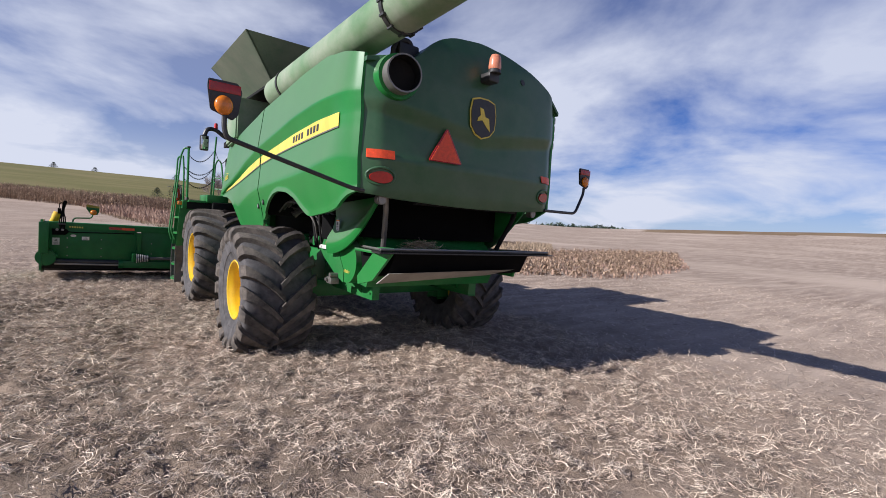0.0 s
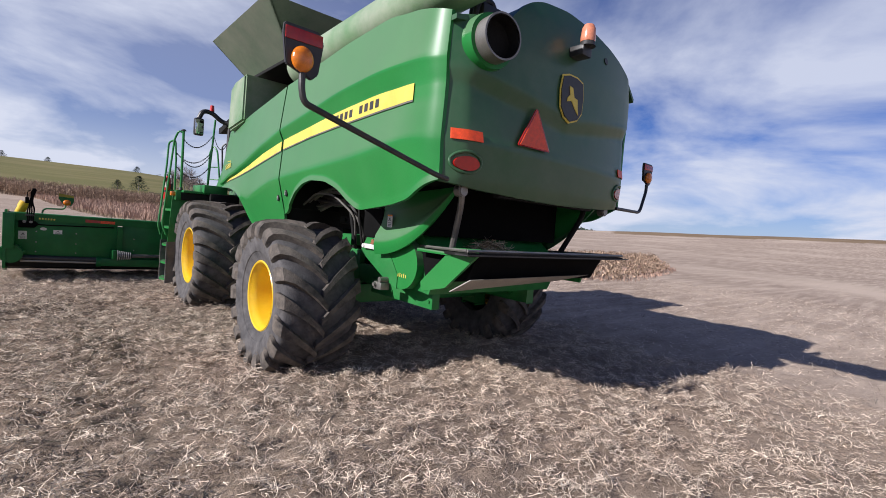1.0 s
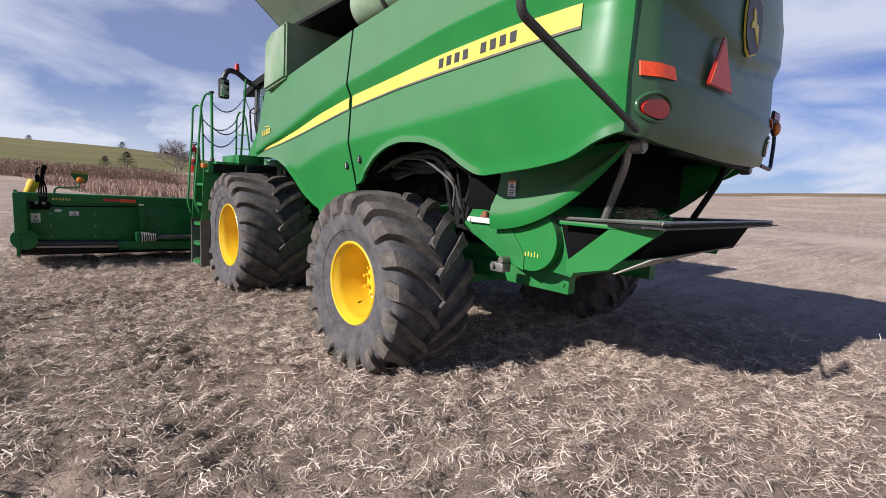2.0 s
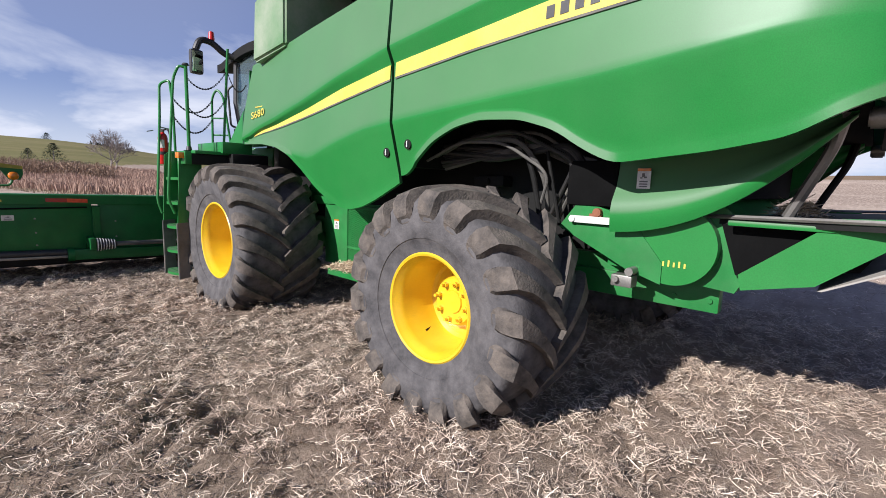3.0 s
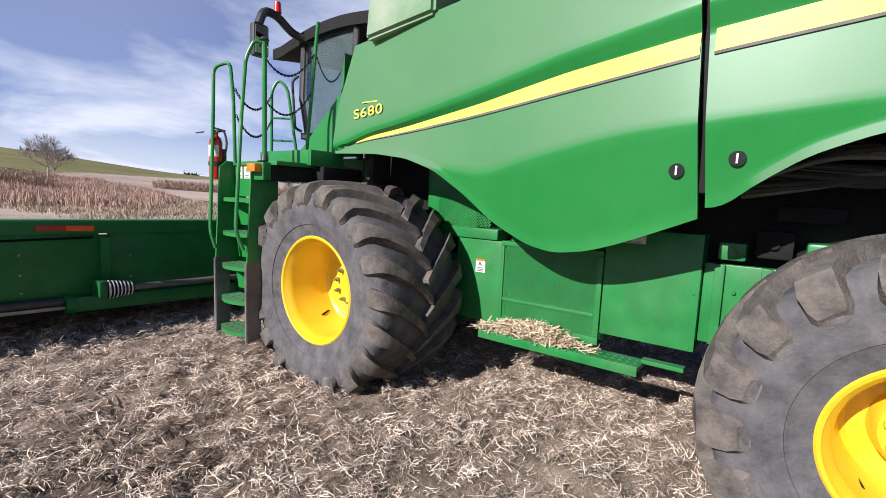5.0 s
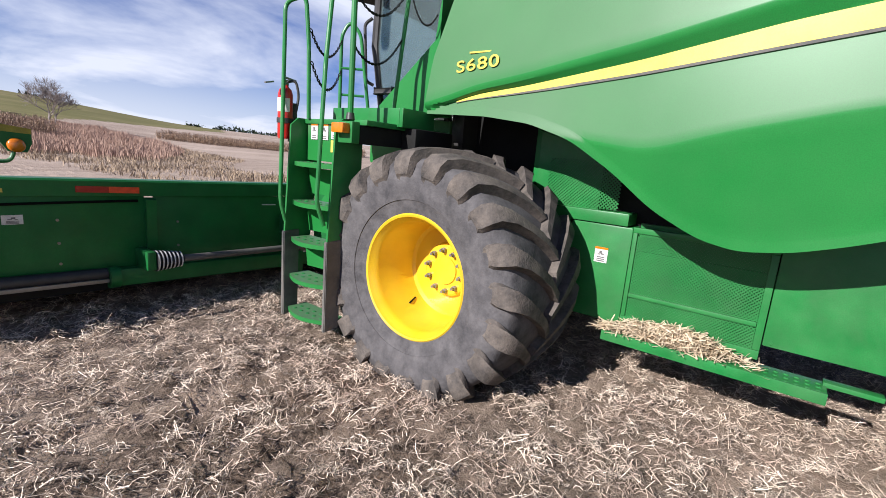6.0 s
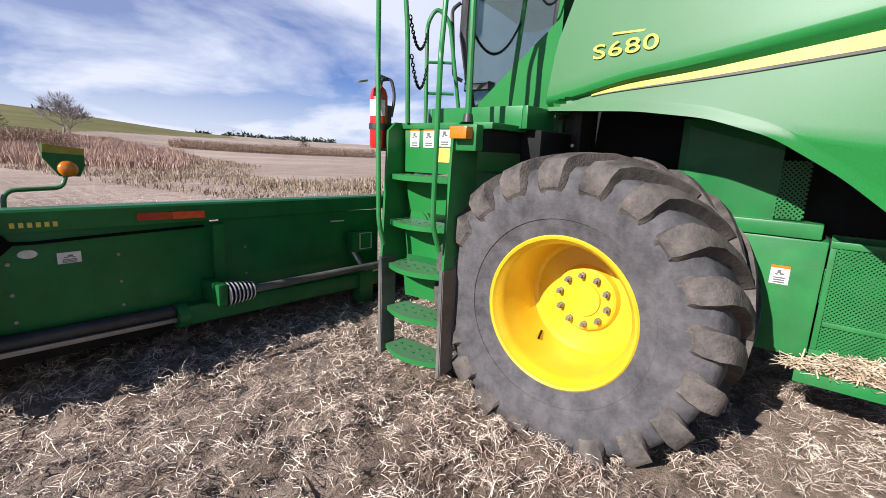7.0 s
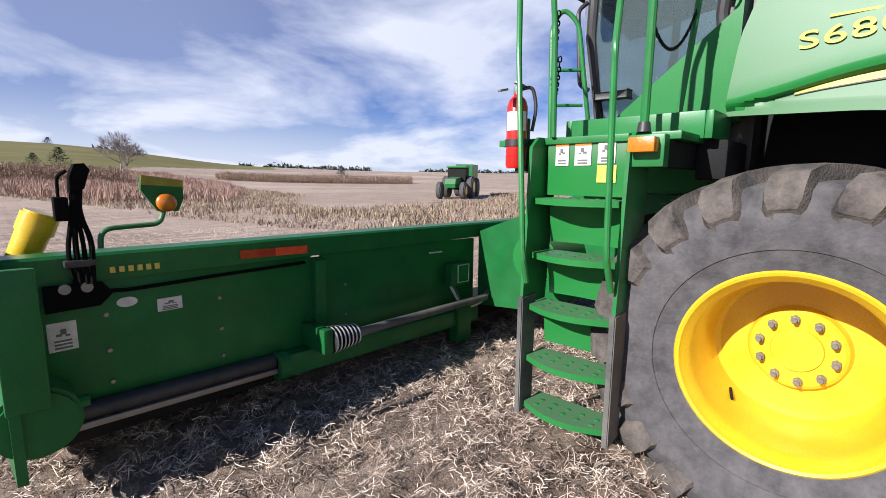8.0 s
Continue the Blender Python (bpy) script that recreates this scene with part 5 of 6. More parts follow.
# fire extinguisher on the rail
ext = thing("fire_extinguisher", "red fire extinguisher with white label strapped to the ladder rail", "fire extinguisher", pose(-2.02, 1.42, 1.72))
bm = B()
rings = [(0.0, 0.0), (0.0, 0.055), (0.02, 0.062), (0.36, 0.062), (0.40, 0.05), (0.425, 0.025), (0.44, 0.022)]
rs = [[bm.verts.new((max(r, 0.0005) * math.cos(a), max(r, 0.0005) * math.sin(a), z)) for a in (2 * math.pi * k / 24 for k in range(24))] for z, r in rings]
for A, C in zip(rs, rs[1:]):
    for k in range(24):
        bm.faces.new((A[k], A[(k + 1) % 24], C[(k + 1) % 24], C[k]))
bm.faces.new(rs[-1])
part("cylinder", bm, M_REDPAINT, ext, "red cylinder")
bm = B()
box(bm, -0.02, 0.02, -0.02, 0.02, 0.43, 0.48, 0.006)
box(bm, -0.10, 0.03, -0.012, 0.012, 0.485, 0.50, 0.004, m=pose(0, 0, 0, 0, 8))
box(bm, -0.08, 0.0, -0.01, 0.01, 0.455, 0.468, 0.003, m=pose(0, 0, 0, 0, -14))
part("valve_lever", bm, M_GREYMETAL, ext, "grey valve and lever")
bm = B()
tube(bm, bend([(0.0, -0.01, 0.46), (0.05, -0.07, 0.48), (0.07, -0.09, 0.36), (0.05, -0.075, 0.22)], 0.06), 0.011, 8)
part("hose", bm, M_BLACK, ext, "black hose")
bm = B()
rows = [[(0.0635 * math.cos(a), 0.0635 * math.sin(a), z) for z in (0.22, 0.33)] for a in (radians(150 + 12 * k) for k in range(11))]
sheet(bm, rows, lambda p: Vector((p.x, p.y, 0)).normalized() * 0.001)
part("paper_label", bm, M_WHITE, ext, "white paper label")
bm = B()
rows = [[(0.066 * math.cos(a), 0.066 * math.sin(a), z) for z in (0.13, 0.17)] for a in (radians(12 * k) for k in range(31))]
sheet(bm, rows, lambda p: Vector((p.x, p.y, 0)).normalized() * 0.003)
box(bm, 0.05, 0.09, -0.04, 0.04, -0.02, 0.30, 0.006)
part("strap_bracket", bm, M_BLACK, ext, "black strap and bracket")

# feeder house
bm = B()
prism(bm, [(0.5, 1.0), (0.5, 1.75), (1.0, 1.78), (2.72, 1.12), (2.72, 0.35), (2.2, 0.40)], "x", -0.72, 0.72)
part("feeder_house", bm, M_HEADER, combine, "sloping green feeder house")
bm = B()
cyl(bm, (-1.25, 1.75, 1.02), (-0.70, 1.75, 1.02), 0.20, seg=28, bev=0.02)
part("drive_drum", bm, M_GREEN, combine, "round green drive guard beside the feeder house")
straw_pile("straw_on_axle", -0.95, 0.62, 1.42, 0.20, 0.28, 0.16, 400, "straw packed behind the ladder", 12)
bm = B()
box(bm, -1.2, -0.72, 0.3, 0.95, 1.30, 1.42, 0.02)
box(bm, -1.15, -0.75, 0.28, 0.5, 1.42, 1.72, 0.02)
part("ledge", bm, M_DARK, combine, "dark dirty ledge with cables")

# header: wide grain platform across the front, seen from behind
header = thing("grain_header", "wide dark green grain header lowered in front of the combine", "header")
XL, XR, YB = -4.28, 4.4, 2.76


def hpart(name, bm, material, label="", parent=None, smooth_deg=35):
    for v in bm.verts:
        v.co.z += -0.030 * (v.co.x + 2.4) * (1 if v.co.x < 0 else 0) + (-0.072 if v.co.x >= 0 else 0)
    return part(name, bm, material, parent or header, label, smooth_deg)


bm = B()
for x0, x1 in ((XL, -2.64), (-2.56, -0.75), (0.75, XR)):
    box(bm, x0, x1, YB, YB + 0.02, 0.36, 1.10, 0.003)
hpart("back_sheet", bm, M_HEADER, "dark green sheet metal back panel")
bm = B()
prism(bm, [(YB - 0.03, 1.06), (YB - 0.035, 1.19), (YB - 0.02, 1.205), (YB + 0.14, 1.205), (YB + 0.14, 1.06)], "x", XL, XR)
hpart("top_beam", bm, M_HEADER, "green top beam of the header")
for x in (-2.60, 1.5, 2.9):
    bm = B()
    prism(bm, [(YB - 0.005, 1.07), (YB - 0.07, 1.05), (YB - 0.05, 0.60), (YB - 0.005, 0.40)], "x", x - 0.045, x + 0.045)
    hpart("rib", bm, M_HEADER, "vertical green stiffening rib")
for x in (-3.30, -3.89, -2.35):
    for z in (0.90, 0.70, 0.52) if x < -3 else (0.86, 0.62):
        bm = B()
        cyl(bm, (x, YB - 0.012, z - 0.03), (x, YB + 0.005, z - 0.03), 0.012, seg=8)
        hpart("bolt", bm, M_GREYMETAL)
bm = B()
prism(bm, [(YB + 0.0, 0.36), (YB - 0.05, 0.30), (YB - 0.02, 0.20), (YB + 0.5, 0.10), (YB + 1.2, 0.05), (YB + 1.2, 0.08), (YB + 0.5, 0.14), (YB + 0.05, 0.36)], "x", XL, XR)
hpart("floor_pan", bm, M_DARK, "dark curved header floor pan")
bm = B()
cyl(bm, (XL, YB - 0.03, 0.37), (-2.9, YB - 0.03, 0.37), 0.055, seg=14)
hpart("lower_tube", bm, M_BLACK, "dark lower frame tube")
bm = B()
box(bm, -4.1, -2.98, YB - 0.10, YB - 0.06, 0.30, 0.335, 0.006)
hpart("guide_rail", bm, M_GREYMETAL, "pale bare steel rail")
bm = B()
box(bm, -2.98, -0.80, YB - 0.12, YB - 0.005, 0.26, 0.42, 0.02)
cyl(bm, (-2.98, YB - 0.06, 0.34), (-2.90, YB - 0.06, 0.34), 0.10, seg=18)
box(bm, -1.15, -0.95, YB - 0.15, YB - 0.02, 0.10, 0.45, 0.02)
hpart("lower_beam", bm, M_HEADER, "green lower support beam")
# drive shaft with ribbed guard
bm = B()
cyl(bm, (-2.45, YB - 0.23, 0.50), (-0.80, YB - 0.20, 0.52), 0.035, seg=14)
hpart("drive_shaft", bm, M_GREYRUB, "grey drive shaft guard tube")
bm = B()
prof = [(0.0, 0.03)]
for k in range(7):
    prof += [(0.035 * k + 0.002, 0.066), (0.035 * k + 0.006, 0.10 - 0.004 * k), (0.035 * k + 0.018, 0.10 - 0.004 * k), (0.035 * k + 0.024, 0.064)]
revolve(bm, prof + [(0.26, 0.035)], 22, True)
bmesh.ops.translate(bm, vec=(-2.66, YB - 0.235, 0.50), verts=bm.verts)
boot = hpart("ribbed_boot", bm, M_BLACK, "black shaft boot with white ribs")
boot.data.materials.append(M_WHITE)
boot.data.polygons.foreach_set("material_index", [1 if math.hypot(p.center[1] - (YB - 0.235), p.center[2] - 0.50) > 0.07 and abs(p.normal[0]) < 0.8 else 0 for p in boot.data.polygons])
bm = B()
box(bm, -2.74, -2.66, YB - 0.30, YB, 0.42, 0.60, 0.02)
hpart("gearbox", bm, M_HEADER, "green gearbox behind the boot")
# reflectors
for x0, x1, m in ((-3.17, -2.93, M_RED), (-2.93, -2.69, M_RORANGE)):
    bm = B()
    box(bm, x0, x1, YB - 0.042, YB - 0.036, 1.11, 1.165)
    hpart("reflector", bm, m, "red and orange reflector strip", smooth_deg=0)
bm = B()
for k in range(6):
    box(bm, -3.86 + 0.042 * k, -3.836 + 0.042 * k, YB - 0.041, YB - 0.034, 1.10, 1.132)
hpart("lettering_bar", bm, M_STRIPE, "plain yellow lettering blocks", smooth_deg=0)["kind"] = "stuff"
# decals
for x, z, w, h in ((-3.58, 0.915, 0.13, 0.075), (-4.08, 0.84, 0.12, 0.15)):
    d = decal("safety_decal", x, YB - 0.004, z, w, h, "y")
    d.parent = header
bm = B()
prism(bm, [(-3.79 + 0.05 * math.cos(a), 0.925 + 0.028 * math.sin(a)) for a in (2 * math.pi * k / 18 for k in range(18))], "y", YB - 0.008, YB)
hpart("oval_plate", bm, M_WHITE, "pale oval plate")
# left end sheet and rounded end cover
bm = B()
prism(bm, [(YB - 0.28, 0.20), (YB - 0.30, 0.75), (YB - 0.16, 1.12), (YB - 0.02, 1.24), (YB + 0.5, 1.22), (YB + 1.3, 0.5), (YB + 1.5, 0.10), (YB + 0.2, 0.10)], "x", XL - 0.05, XL - 0.01)
hpart("end_sheet", bm, M_HEADER, "green header end sheet")
bm = B()
prism(bm, [(YB - 0.28, 0.20), (YB - 0.30, 0.75), (YB - 0.16, 1.12), (YB - 0.02, 1.24), (YB + 0.5, 1.22), (YB + 1.3, 0.5), (YB + 1.5, 0.10), (YB + 0.2, 0.10)], "x", XR, XR + 0.04)
hpart("end_sheet", bm, M_HEADER, "green header end sheet")
bm = B()
box(bm, XL - 0.06, XL + 0.10, YB - 0.32, YB - 0.28, 0.55, 1.20, 0.012)
hpart("end_flange", bm, M_HEADER, "green upright end flange")
bm = B()
prism(bm, [(XL + 0.05 + 0.17 * math.cos(a), 0.46 + 0.17 * math.sin(a)) for a in (2 * math.pi * k / 32 for k in range(32))], "y", YB - 0.26, YB - 0.02)
bmesh.ops.bevel(bm, geom=[e for e in bm.edges if abs(e.verts[0].co.y - e.verts[1].co.y) < 1e-5 and e.verts[0].co.y < YB - 0.2], offset=0.02, segments=2, affect="EDGES")
cyl(bm, (XL + 0.20, YB - 0.2, 0.50), (XL + 0.25, YB - 0.2, 0.50), 0.03, seg=10)
hpart("end_cover", bm, M_HEADER, "rounded green end cover")
# marker lamp on the header
bm = B()
tube(bm, bend([(-3.82, YB + 0.35, 1.14), (-3.81, YB + 0.36, 1.30), (-3.49, YB + 0.37, 1.32), (-3.46, YB + 0.37, 1.42)], 0.07), 0.016, 10)
stalk = hpart("marker_stalk", bm, M_GREEN, "bent green lamp stalk")
bm = B()
prism(bm, [(-3.58 + a, 1.40 + b) for a, b in ((0.08, 0.0), (0.20, 0.0), (0.235, 0.08), (0.235, 0.20), (0.0, 0.225), (-0.005, 0.13))], "y", YB + 0.36, YB + 0.39)
hpart("marker_plate", bm, M_HEADER, "green and yellow marker plate", stalk)
bm = B()
prism(bm, [(-3.58 + a, 1.40 + b) for a, b in ((0.235, 0.155), (0.235, 0.20), (0.0, 0.225), (-0.002, 0.165))], "y", YB + 0.354, YB + 0.36)
hpart("yellow_band", bm, mat("dull_yellow_tape", (0.38, 0.30, 0.03), 0.5, scale=20, fine=120, bump=0.0), "dull yellow band", stalk)
bm = B()
bmesh.ops.create_uvsphere(bm, u_segments=20, v_segments=12, radius=0.062, matrix=Matrix.Translation((-3.45, YB + 0.35, 1.455)) @ Matrix.Diagonal((1, 0.6, 0.95, 1)))
hpart("marker_lamp", bm, M_ORANGE, "round amber lamp", stalk)
# hydraulic coupler tower
bm = B()
prism(bm, [(-4.14, 1.06), (-3.90, 1.06), (-3.86, 1.00), (-3.92, 0.94), (-4.14, 0.93)], "y", YB - 0.07, YB - 0.04)
tower = hpart("coupler_tower", bm, M_SHADEBLACK, "black coupler stand with hydraulic hoses")
for k in range(4):
    q = 0.022 * k
    bm = B()
    tube(bm, bend([(-4.01 + q, YB - 0.06 - 0.01 * k, 1.06), (-4.03 + q * 1.6, YB - 0.05, 1.22 + 0.02 * k), (-3.99 + q * 0.4, YB - 0.03, 1.42), (-3.975 + q * 0.5, YB, 1.56)], 0.12), 0.011 + 0.002 * (k % 2), 8)
    hpart("hose", bm, M_SHADEBLACK, "black hydraulic hose", tower)
bm = B()
box(bm, -4.05, -3.92, YB - 0.085, YB - 0.03, 1.15, 1.185, 0.008)
hpart("hose_clamp", bm, M_BLACK, "", tower)
bm = B()
box(bm, -4.06, -4.00, YB - 0.05, YB + 0.01, 1.38, 1.50, 0.01)
hpart("coupler_block", bm, M_SHADEBLACK, "", tower)
bm = B()
prism(bm, [(-3.99, 1.52), (-3.93, 1.54), (-3.90, 1.64), (-3.92, 1.67), (-3.96, 1.665), (-3.985, 1.60)], "y", YB - 0.03, YB + 0.04)
hpart("coupler_head", bm, M_SHADEBLACK, "", tower)
for pts, rad, bow in (([(-4.04, YB - 0.02, 1.40), (-4.03, YB, 1.60), (-3.99, YB, 1.63)], 0.008, 0.05), ([(-3.95, YB - 0.07, 1.02), (-3.80, YB - 0.05, 1.00), (-3.3, YB - 0.03, 1.02), (-2.7, YB - 0.02, 1.04)], 0.011, 0.15)):
    bm = B()
    tube(bm, bend(pts, bow), rad, 8)
    hpart("cable", bm, M_SHADEBLACK, "", tower)
for x in (-4.06, -3.97):
    bm = B()
    cyl(bm, (x, YB - 0.085, 1.045), (x, YB - 0.06, 1.045), 0.026, seg=12)
    hpart("fitting", bm, M_GREYMETAL, "bright steel fitting", tower)
bm = B()
cyl(bm, (-4.19, YB + 0.42, 1.08), (-4.10, YB + 0.40, 1.30), 0.070, 0.078, seg=24, bev=0.012)
cyl(bm, (-4.105, YB + 0.40, 1.28), (-4.06, YB + 0.39, 1.40), 0.088, seg=24, bev=0.012)
hpart("yellow_drum", bm, M_YELLOW, "yellow round drive drum")
# latch box and hoses at the feeder end
bm = B()
box(bm, -1.20, -0.92, YB - 0.09, YB - 0.0, 0.66, 0.88, 0.012)
hpart("latch_box", bm, M_HEADER, "small green latch box")
bm = B()
tube(bm, [(-1.10, YB - 0.095, 0.69), (-0.94, YB - 0.095, 0.69), (-0.94, YB - 0.095, 0.86), (-1.10, YB - 0.095, 0.86)], 0.007, 6, True)
hpart("latch_frame", bm, M_WHITE, "pale frame")
for k in range(3):
    bm = B()
    tube(bm, bend([(-1.17 + 0.02 * k, YB - 0.06, 0.66), (-1.05, YB - 0.12, 0.42 + 0.015 * k), (-0.75, YB - 0.16, 0.46 + 0.02 * k), (-0.62, YB - 0.2, 0.75), (-0.70, YB - 0.4, 1.06)], 0.14), 0.014, 8)
    hpart("hose", bm, M_GREYRUB if k else M_WHITE, "looped hydraulic hose")
bm = B()
box(bm, -1.45, -1.28, YB - 0.05, YB - 0.04, 1.00, 1.012)
hpart("white_mark", bm, M_WHITE)

# tractor with grain cart, far off
def far_tractor(x, y, turn_deg):
    tr = thing("tractor", "green tractor with cab standing in the field far off", "tractor")
    z = land(x, y)
    bm = B()
    prism(bm, [(-0.4, 0.9), (2.0, 0.9), (2.1, 1.2), (1.9, 1.6), (-0.2, 1.75), (-0.4, 1.6)], "x", -0.42, 0.42)
    part("bonnet", bm, M_GREEN, tr)
    bm = B()
    prism(bm, [(-1.6, 1.2), (-0.1, 1.2), (-0.2, 2.5), (-1.5, 2.5)], "x", -0.75, 0.75)
    part("cab_glass", bm, M_DARK, tr, "dark cab windows")
    bm = B()
    box(bm, -0.85, 0.85, -1.65, -0.05, 2.5, 2.68, 0.06)
    part("roof", bm, M_GREEN, tr)
    for s in (-1, 1):
        for yy, r, w in ((-1.0, 0.92, 0.55), (1.5, 0.68, 0.42)):
            bm = B()
            cyl(bm, (s * 0.75, yy, r), (s * (0.75 + w), yy, r), r, seg=24, bev=0.08)
            ty = part("tyre", bm, M_RUBBER, tr)
            bm = B()
            cyl(bm, (s * (0.76 + w), yy, r), (s * (0.79 + w), yy, r), r * 0.5, seg=18)
            part("rim", bm, M_YELLOW, ty)
    bm = B()
    prism(bm, [(-2.0, 0.7), (0, 0.7), (0.0, 0.95), (-2.0, 0.95)], "x", -0.3, 0.3)
    part("chassis", bm, M_DARK, tr)
    tr.matrix_world = Matrix.Translation((x, y, z)) @ pose(0, 0, 0, 0, 0, turn_deg)
    ct = thing("grain_cart", "green grain cart hitched behind the tractor", "grain cart")
    bm = B()
    rows = [[(a * 1.0, b, 0.9), (a * 1.45, b * 1.12, 1.7), (a * 1.5, b * 1.15, 2.85)] for a, b in ((-0.5, -1.2), (0.5, -1.2), (0.5, 1.2), (-0.5, 1.2), (-0.5, -1.2))]
    sheet(bm, rows, (0, 0, 0.02))
    part("hopper", bm, M_GREEN2, ct)
    for s in (-1, 1):
        bm = B()
        cyl(bm, (s * 0.55, 0, 0.85), (s * 1.05, 0, 0.85), 0.85, seg=24, bev=0.07)
        part("tyre", bm, M_RUBBER, ct)
    bm = B()
    tube(bm, [(0, 1.2, 0.9), (0, 2.6, 0.6)], 0.07, 8)
    part("drawbar", bm, M_GREEN2, ct)
    ct.matrix_world = Matrix.Translation((x, y, z)) @ pose(0, 0, 0, 0, 0, turn_deg) @ pose(0, -4.4, 0)


far_tractor(24.6, 25.2, 118)


# dry plants: many narrow blades in a patch of the plan
def inside(poly, x, y):
    c = False
    for (x0, y0), (x1, y1) in zip(poly, poly[1:] + poly[:1]):
        if (y0 > y) != (y1 > y) and x < (x1 - x0) * (y - y0) / (y1 - y0) + x0:
            c = not c
    return c


def blades(name, poly, count, height, width, lean, material, label, category, seed, patch=0.0):
    rg = random.Random(seed)
    xs, ys = [p[0] for p in poly], [p[1] for p in poly]
    vs, fs = [], []
    n = 0
    while n < count:
        x, y = rg.uniform(min(xs), max(xs)), rg.uniform(min(ys), max(ys))
        if not inside(poly, x, y):
            continue
        if patch and noise.noise((x * 0.35, y * 0.35, seed)) < rg.uniform(-0.5, patch):
            n += 0.2
            continue
        n += 1
        z = land(x, y) - 0.03
        h = rg.uniform(*height) * (0.75 + 0.5 * noise.noise((x * 0.25, y * 0.25, seed + 5)))
        a, b = rg.uniform(0, 6.28), rg.uniform(0, 6.28)
        w = rg.uniform(*width)
        l = h * rg.uniform(0, lean)
        dx, dy = math.cos(a) * w, math.sin(a) * w
        ox, oy = math.cos(b) * l, math.sin(b) * l
        i = len(vs)
        vs += [(x - dx, y - dy, z), (x + dx, y + dy, z), (x + dx * 0.8 + ox * 0.35, y + dy * 0.8 + oy * 0.35, z + h * 0.6), (x - dx * 0.8 + ox * 0.35, y - dy * 0.8 + oy * 0.35, z + h * 0.6), (x + ox, y + oy, z + h * (1 - 0.3 * l / h))]
        fs += [(i, i + 1, i + 2, i + 3), (i + 3, i + 2, i + 4)]
    ob = mesh_np(name, vs, fs, material)
    return tagged(ob, label, category, kind="stuff")


M_GRASS2 = mat("pale_grass", (0.40, 0.31, 0.22), 0.85, dark=(0.25, 0.19, 0.13), scale=0.5, fine=4, bump=0.0, island=0.35, spec=0.1)
WATERWAY = [(-6, 80), (-2, 52), (1.0, 30), (1.8, 21), (3.0, 13.5), (5.5, 9.5), (9.0, 8.6), (12, 12), (9, 19), (10, 26), (17, 36), (22, 60), (24, 90), (4, 95)]
blades("tall_dry_grass", WATERWAY, 60000, (0.12, 0.5), (0.010, 0.026), 1.1, M_GRASS2, "patch of tall pale dry grass in the waterway", "grass", 2, 0.25)
blades("russet_grass", [(-8, 95), (-3, 60), (2, 34), (8, 30), (16, 45), (24, 70), (26, 105), (0, 110)], 62000, (0.5, 1.25), (0.014, 0.036), 0.6, M_GRASS, "reddish dry grass along the field edge", "grass", 3, 0.1)
blades("roadside_grass", [(6, 12), (16, 9), (26, 14), (40, 26), (36, 30), (22, 20), (9, 20)], 9000, (0.2, 0.6), (0.012, 0.03), 0.8, M_GRASS2, "low dry grass fringe", "grass", 4, 0.3)


def stalks(name, poly, count, height, label, seed, leaf=(0.25, 0.6)):
    """Standing dry maize: a stem with drooping leaves each."""
    rg = random.Random(seed)
    xs, ys = [p[0] for p in poly], [p[1] for p in poly]
    vs, fs = [], []
    n = 0
    while n < count:
        x, y = rg.uniform(min(xs), max(xs)), rg.uniform(min(ys), max(ys))
        if not inside(poly, x, y):
            continue
        n += 1
        z = land(x, y) - 0.03
        h = rg.uniform(*height)
        lx, ly = rg.gauss(0, 0.08) * h, rg.gauss(0, 0.08) * h
        i = len(vs)
        vs += [(x - 0.02, y, z), (x + 0.02, y, z), (x + lx + 0.012, y + ly, z + h), (x + lx - 0.012, y + ly, z + h)]
        fs.append((i, i + 1, i + 2, i + 3))
        for k in range(5):
            t = rg.uniform(0.2, 0.95)
            a, l = rg.uniform(0, 6.28), rg.uniform(*leaf)
            bx, by, bz = x + lx * t, y + ly * t, z + h * t
            c, s = math.cos(a), math.sin(a)
            w = 0.035
            i = len(vs)
            vs += [(bx - s * w, by + c * w, bz), (bx + s * w, by - c * w, bz), (bx + c * l * 0.6 + s * w, by + s * l * 0.6 - c * w, bz + l * 0.25), (bx + c * l * 0.6 - s * w, by + s * l * 0.6 + c * w, bz + l * 0.25), (bx + c * l, by + s * l, bz - l * rg.uniform(0.1, 0.6))]
            fs += [(i, i + 1, i + 2, i + 3), (i + 3, i + 2, i + 4)]
    ob = mesh_np(name, vs, fs, M_CORN)
    return tagged(ob, label, "corn", kind="stuff")


stalks("standing_corn", [(-22, 90), (-6, 74), (10, 66), (13, 72), (-2, 84), (-20, 100)], 2600, (1.5, 2.3), "strip of standing dry corn", 21)
stalks("far_corn", [(30, 90), (58, 66), (64, 72), (36, 98)], 2200, (0.9, 1.7), "far strip of standing dry corn", 22)
stalks("corn_stubble", [(9.5, 2.0), (14, 0.5), (24, 3.0), (33, 7.5), (46, 14), (38, 16), (25, 14), (14, 9)], 1500, (0.15, 0.5), "patch of short dry corn stalks", 23, (0.1, 0.3))
blades("stubble_grass", [(9.0, 2.0), (14, 0), (24, 2.5), (34, 7.5), (46, 14), (38, 17), (25, 15), (14, 9)], 9000, (0.1, 0.36), (0.012, 0.03), 0.9, M_GRASS, "dry weeds among the corn stalks", "grass", 14, 0.3)


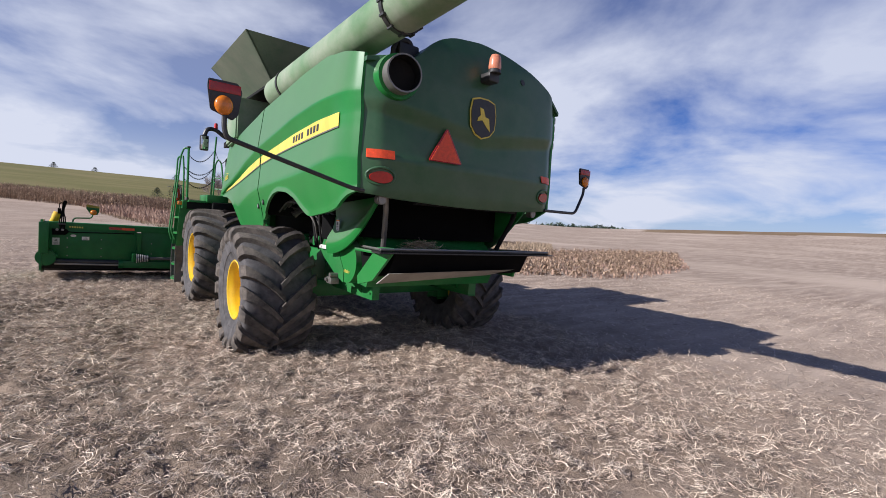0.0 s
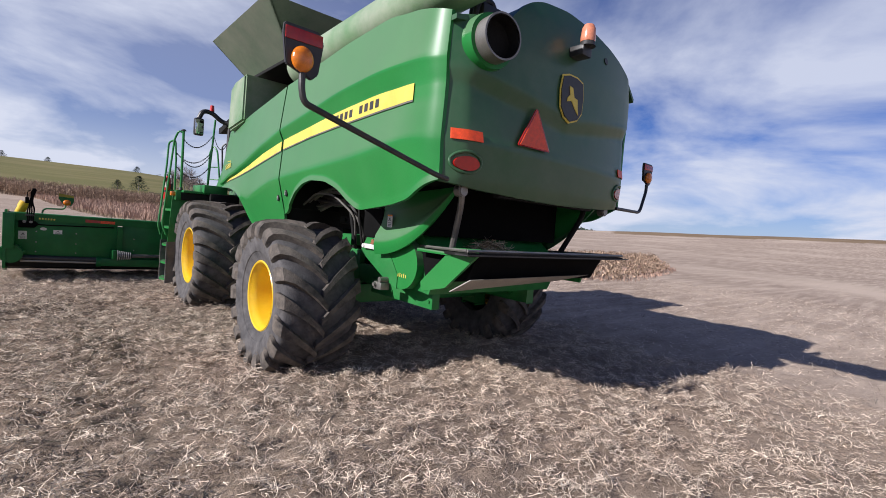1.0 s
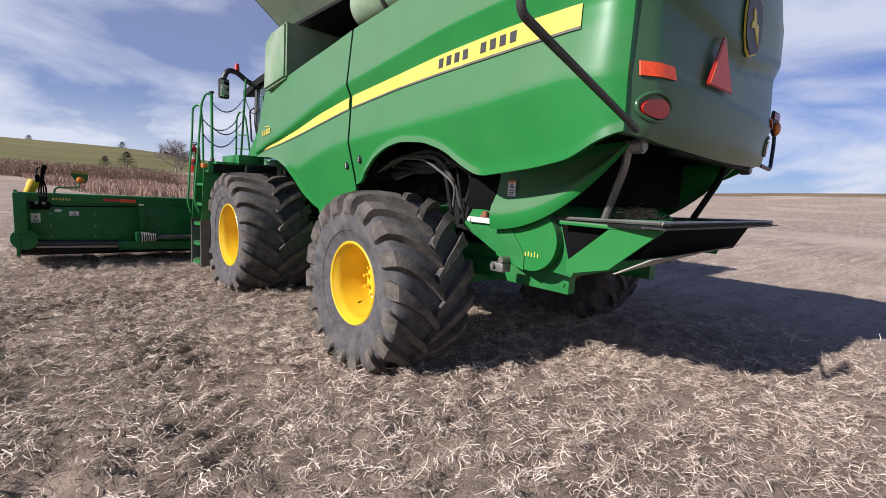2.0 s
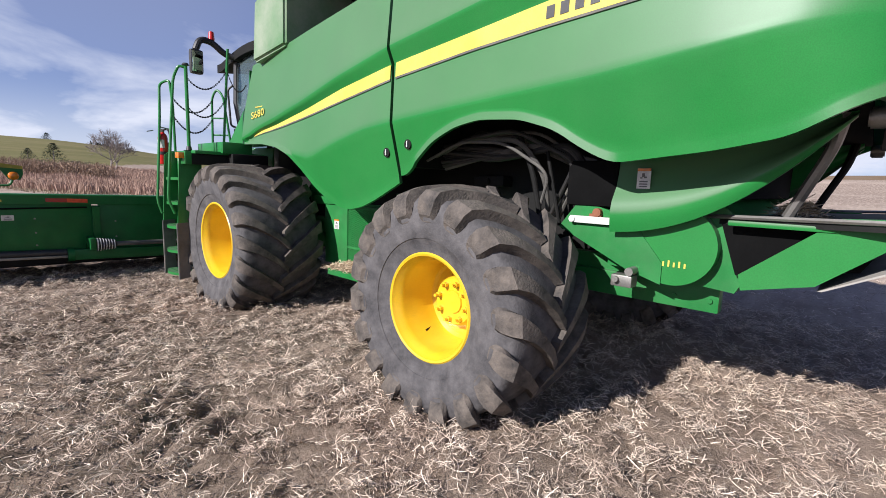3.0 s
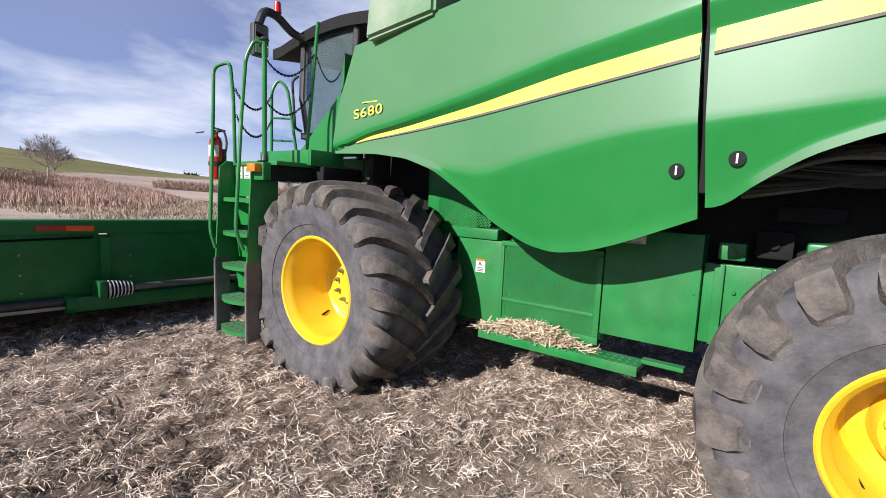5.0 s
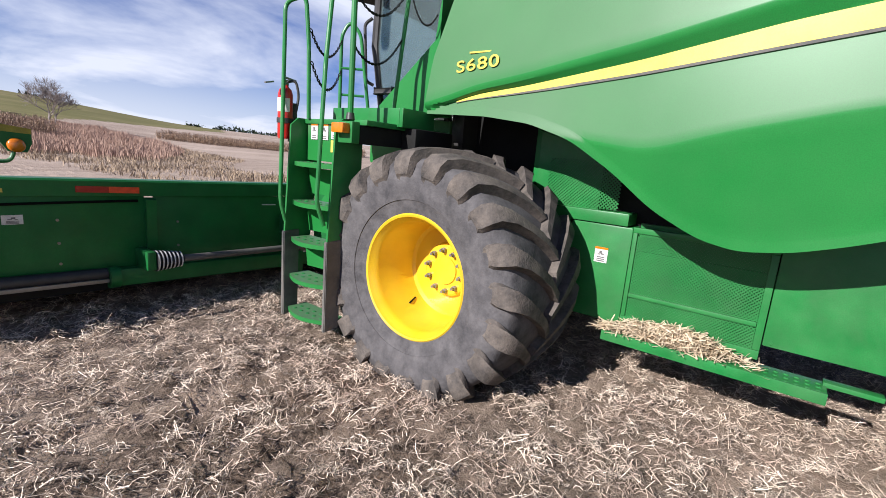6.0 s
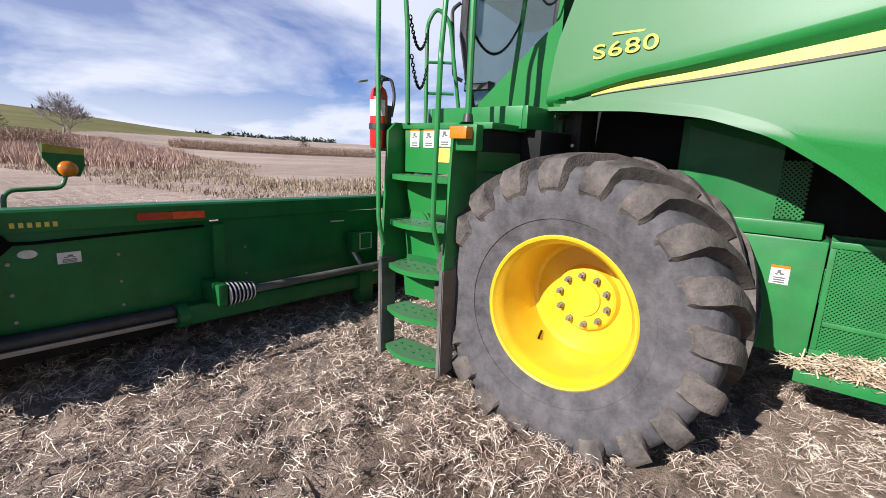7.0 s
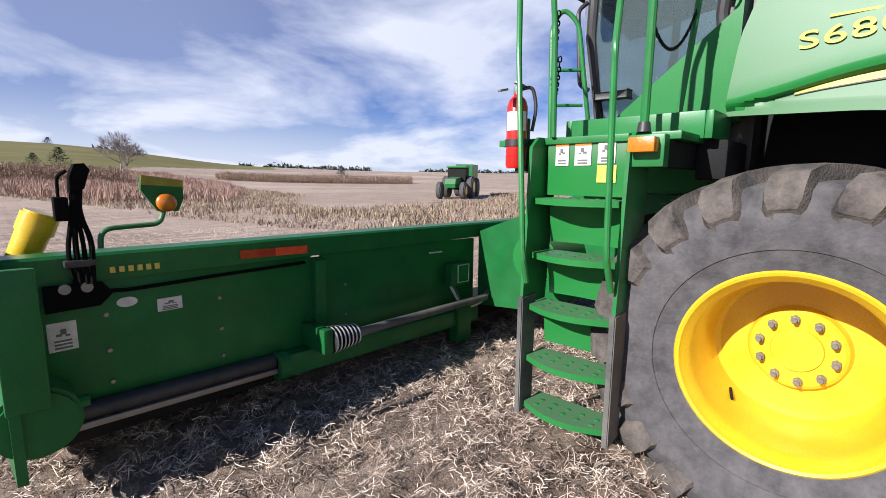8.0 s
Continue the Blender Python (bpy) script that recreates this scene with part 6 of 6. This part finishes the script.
# bare tree: forking limbs down to fine twigs
def bare_tree(x, y, h, seed, name="bare_tree", label="leafless tree with a dense crown of fine twigs"):
    rg = random.Random(seed)
    th = thing(name, label, "tree", Matrix.Translation((x, y, land(x, y) - 0.1)))
    trunk, crown = B(), B()

    def limb(bm, p, d, l, r, depth):
        mid = p + d * l * 0.5 + Vector((rg.gauss(0, 0.05), rg.gauss(0, 0.05), 0)) * l
        q = p + d * l
        tube(bm, [p, mid, q], [max(r, 0.018), max(r * 0.82, 0.014), max(r * 0.62, 0.009)], 6 if depth < 2 else 3)
        if depth >= 5:
            return
        for k in range(4):
            nd = (d + Vector((rg.gauss(0, 0.44), rg.gauss(0, 0.44), rg.gauss(0.2, 0.28)))).normalized()
            limb(crown if depth >= 1 else trunk, p + d * l * rg.uniform(0.55, 1.0), nd, l * rg.uniform(0.66, 0.86), r * 0.55, depth + 1)
    limb(trunk, Vector((0, 0, 0)), Vector((0.02, 0, 1)).normalized(), h * 0.27, h * 0.018, 0)
    limb(trunk, Vector((0.35, 0, 0)), Vector((0.25, 0.1, 1)).normalized(), h * 0.25, h * 0.013, 0)
    part("trunk", trunk, M_TWIG, th)
    part("crown", crown, M_TWIG, th)
    return th


bare_tree(17.1, 95.3, 8.9, 5)


def shrub(x, y, h, seed, name="cedar_shrub", label="dark green cedar shrub among dry grass"):
    rg = random.Random(seed)
    th = thing(name, label, "shrub", Matrix.Translation((x, y, land(x, y) - 0.1)), "cedars on the slope")
    bm = B()
    cyl(bm, (0, 0, 0), (0, 0, h * 0.9), h * 0.04, h * 0.01, 6)
    part("stem", bm, M_TWIG, th)
    bm = B()
    for k in range(700):
        t = rg.uniform(0.08, 1)
        a = rg.uniform(0, 6.28)
        rr = h * 0.62 * (1.05 - t) ** 0.8 * rg.uniform(0.2, 1.2)
        c = Vector((rr * math.cos(a), rr * math.sin(a), h * t))
        d = Vector((math.cos(a), math.sin(a), rg.uniform(-0.3, 0.6))) * h * 0.11
        e = Vector((-math.sin(a), math.cos(a), rg.uniform(-0.4, 0.4))) * h * 0.035
        bm.faces.new([bm.verts.new(v) for v in (c - e, c + d, c + e)])
    part("foliage", bm, M_CONIFER, th, "", 0)
    return th


for x, y, h, sd in ((13.0, 125.0, 3.6, 1), (8.5, 122.0, 2.4, 2), (74.0, 112.0, 3.0, 3), (-4.0, 330.0, 4.0, 4), (36.0, 318.0, 4.5, 6), (-22.0, 322.0, 4.0, 7)):
    shrub(x, y, h, sd)


def far_grove(x, y, w, h, seed):
    rg = random.Random(seed)
    th = thing("far_grove", "low dark line of far trees on the horizon", "trees", Matrix.Translation((x, y, land(x, y) - 0.5)), "horizon groves")
    az = math.atan2(x + 4, y + 4)
    bm = B()
    for k in range(int(w * 14)):
        u = rg.uniform(-0.5, 0.5) * w
        top = h * (0.4 + 0.6 * abs(math.sin(u * 0.35 + seed))) * (1 - abs(u) / w)
        c = Vector((u * math.cos(az), -u * math.sin(az), rg.uniform(0, 1) * top)) + Vector((rg.gauss(0, 1), rg.gauss(0, 1), 0))
        s = rg.uniform(0.4, 1.0)
        bm.faces.new([bm.verts.new(c + Vector((rg.gauss(0, s), rg.gauss(0, s), rg.gauss(0, s)))) for q in range(3)])
    part("foliage", bm, M_CONIFER, th, "", 0)


for azd, w, h, sd in ((28, 26, 4.0, 1), (33, 34, 3.5, 2), (37, 10, 4.0, 3), (46, 24, 2.6, 4), (52, 30, 3.0, 5), (57, 26, 3.0, 6), (11, 8, 3.5, 8), (24, 8, 3.0, 9)):
    far_grove(-4 + 322 * math.sin(radians(azd)), -4 + 322 * math.cos(radians(azd)), w, h, sd)
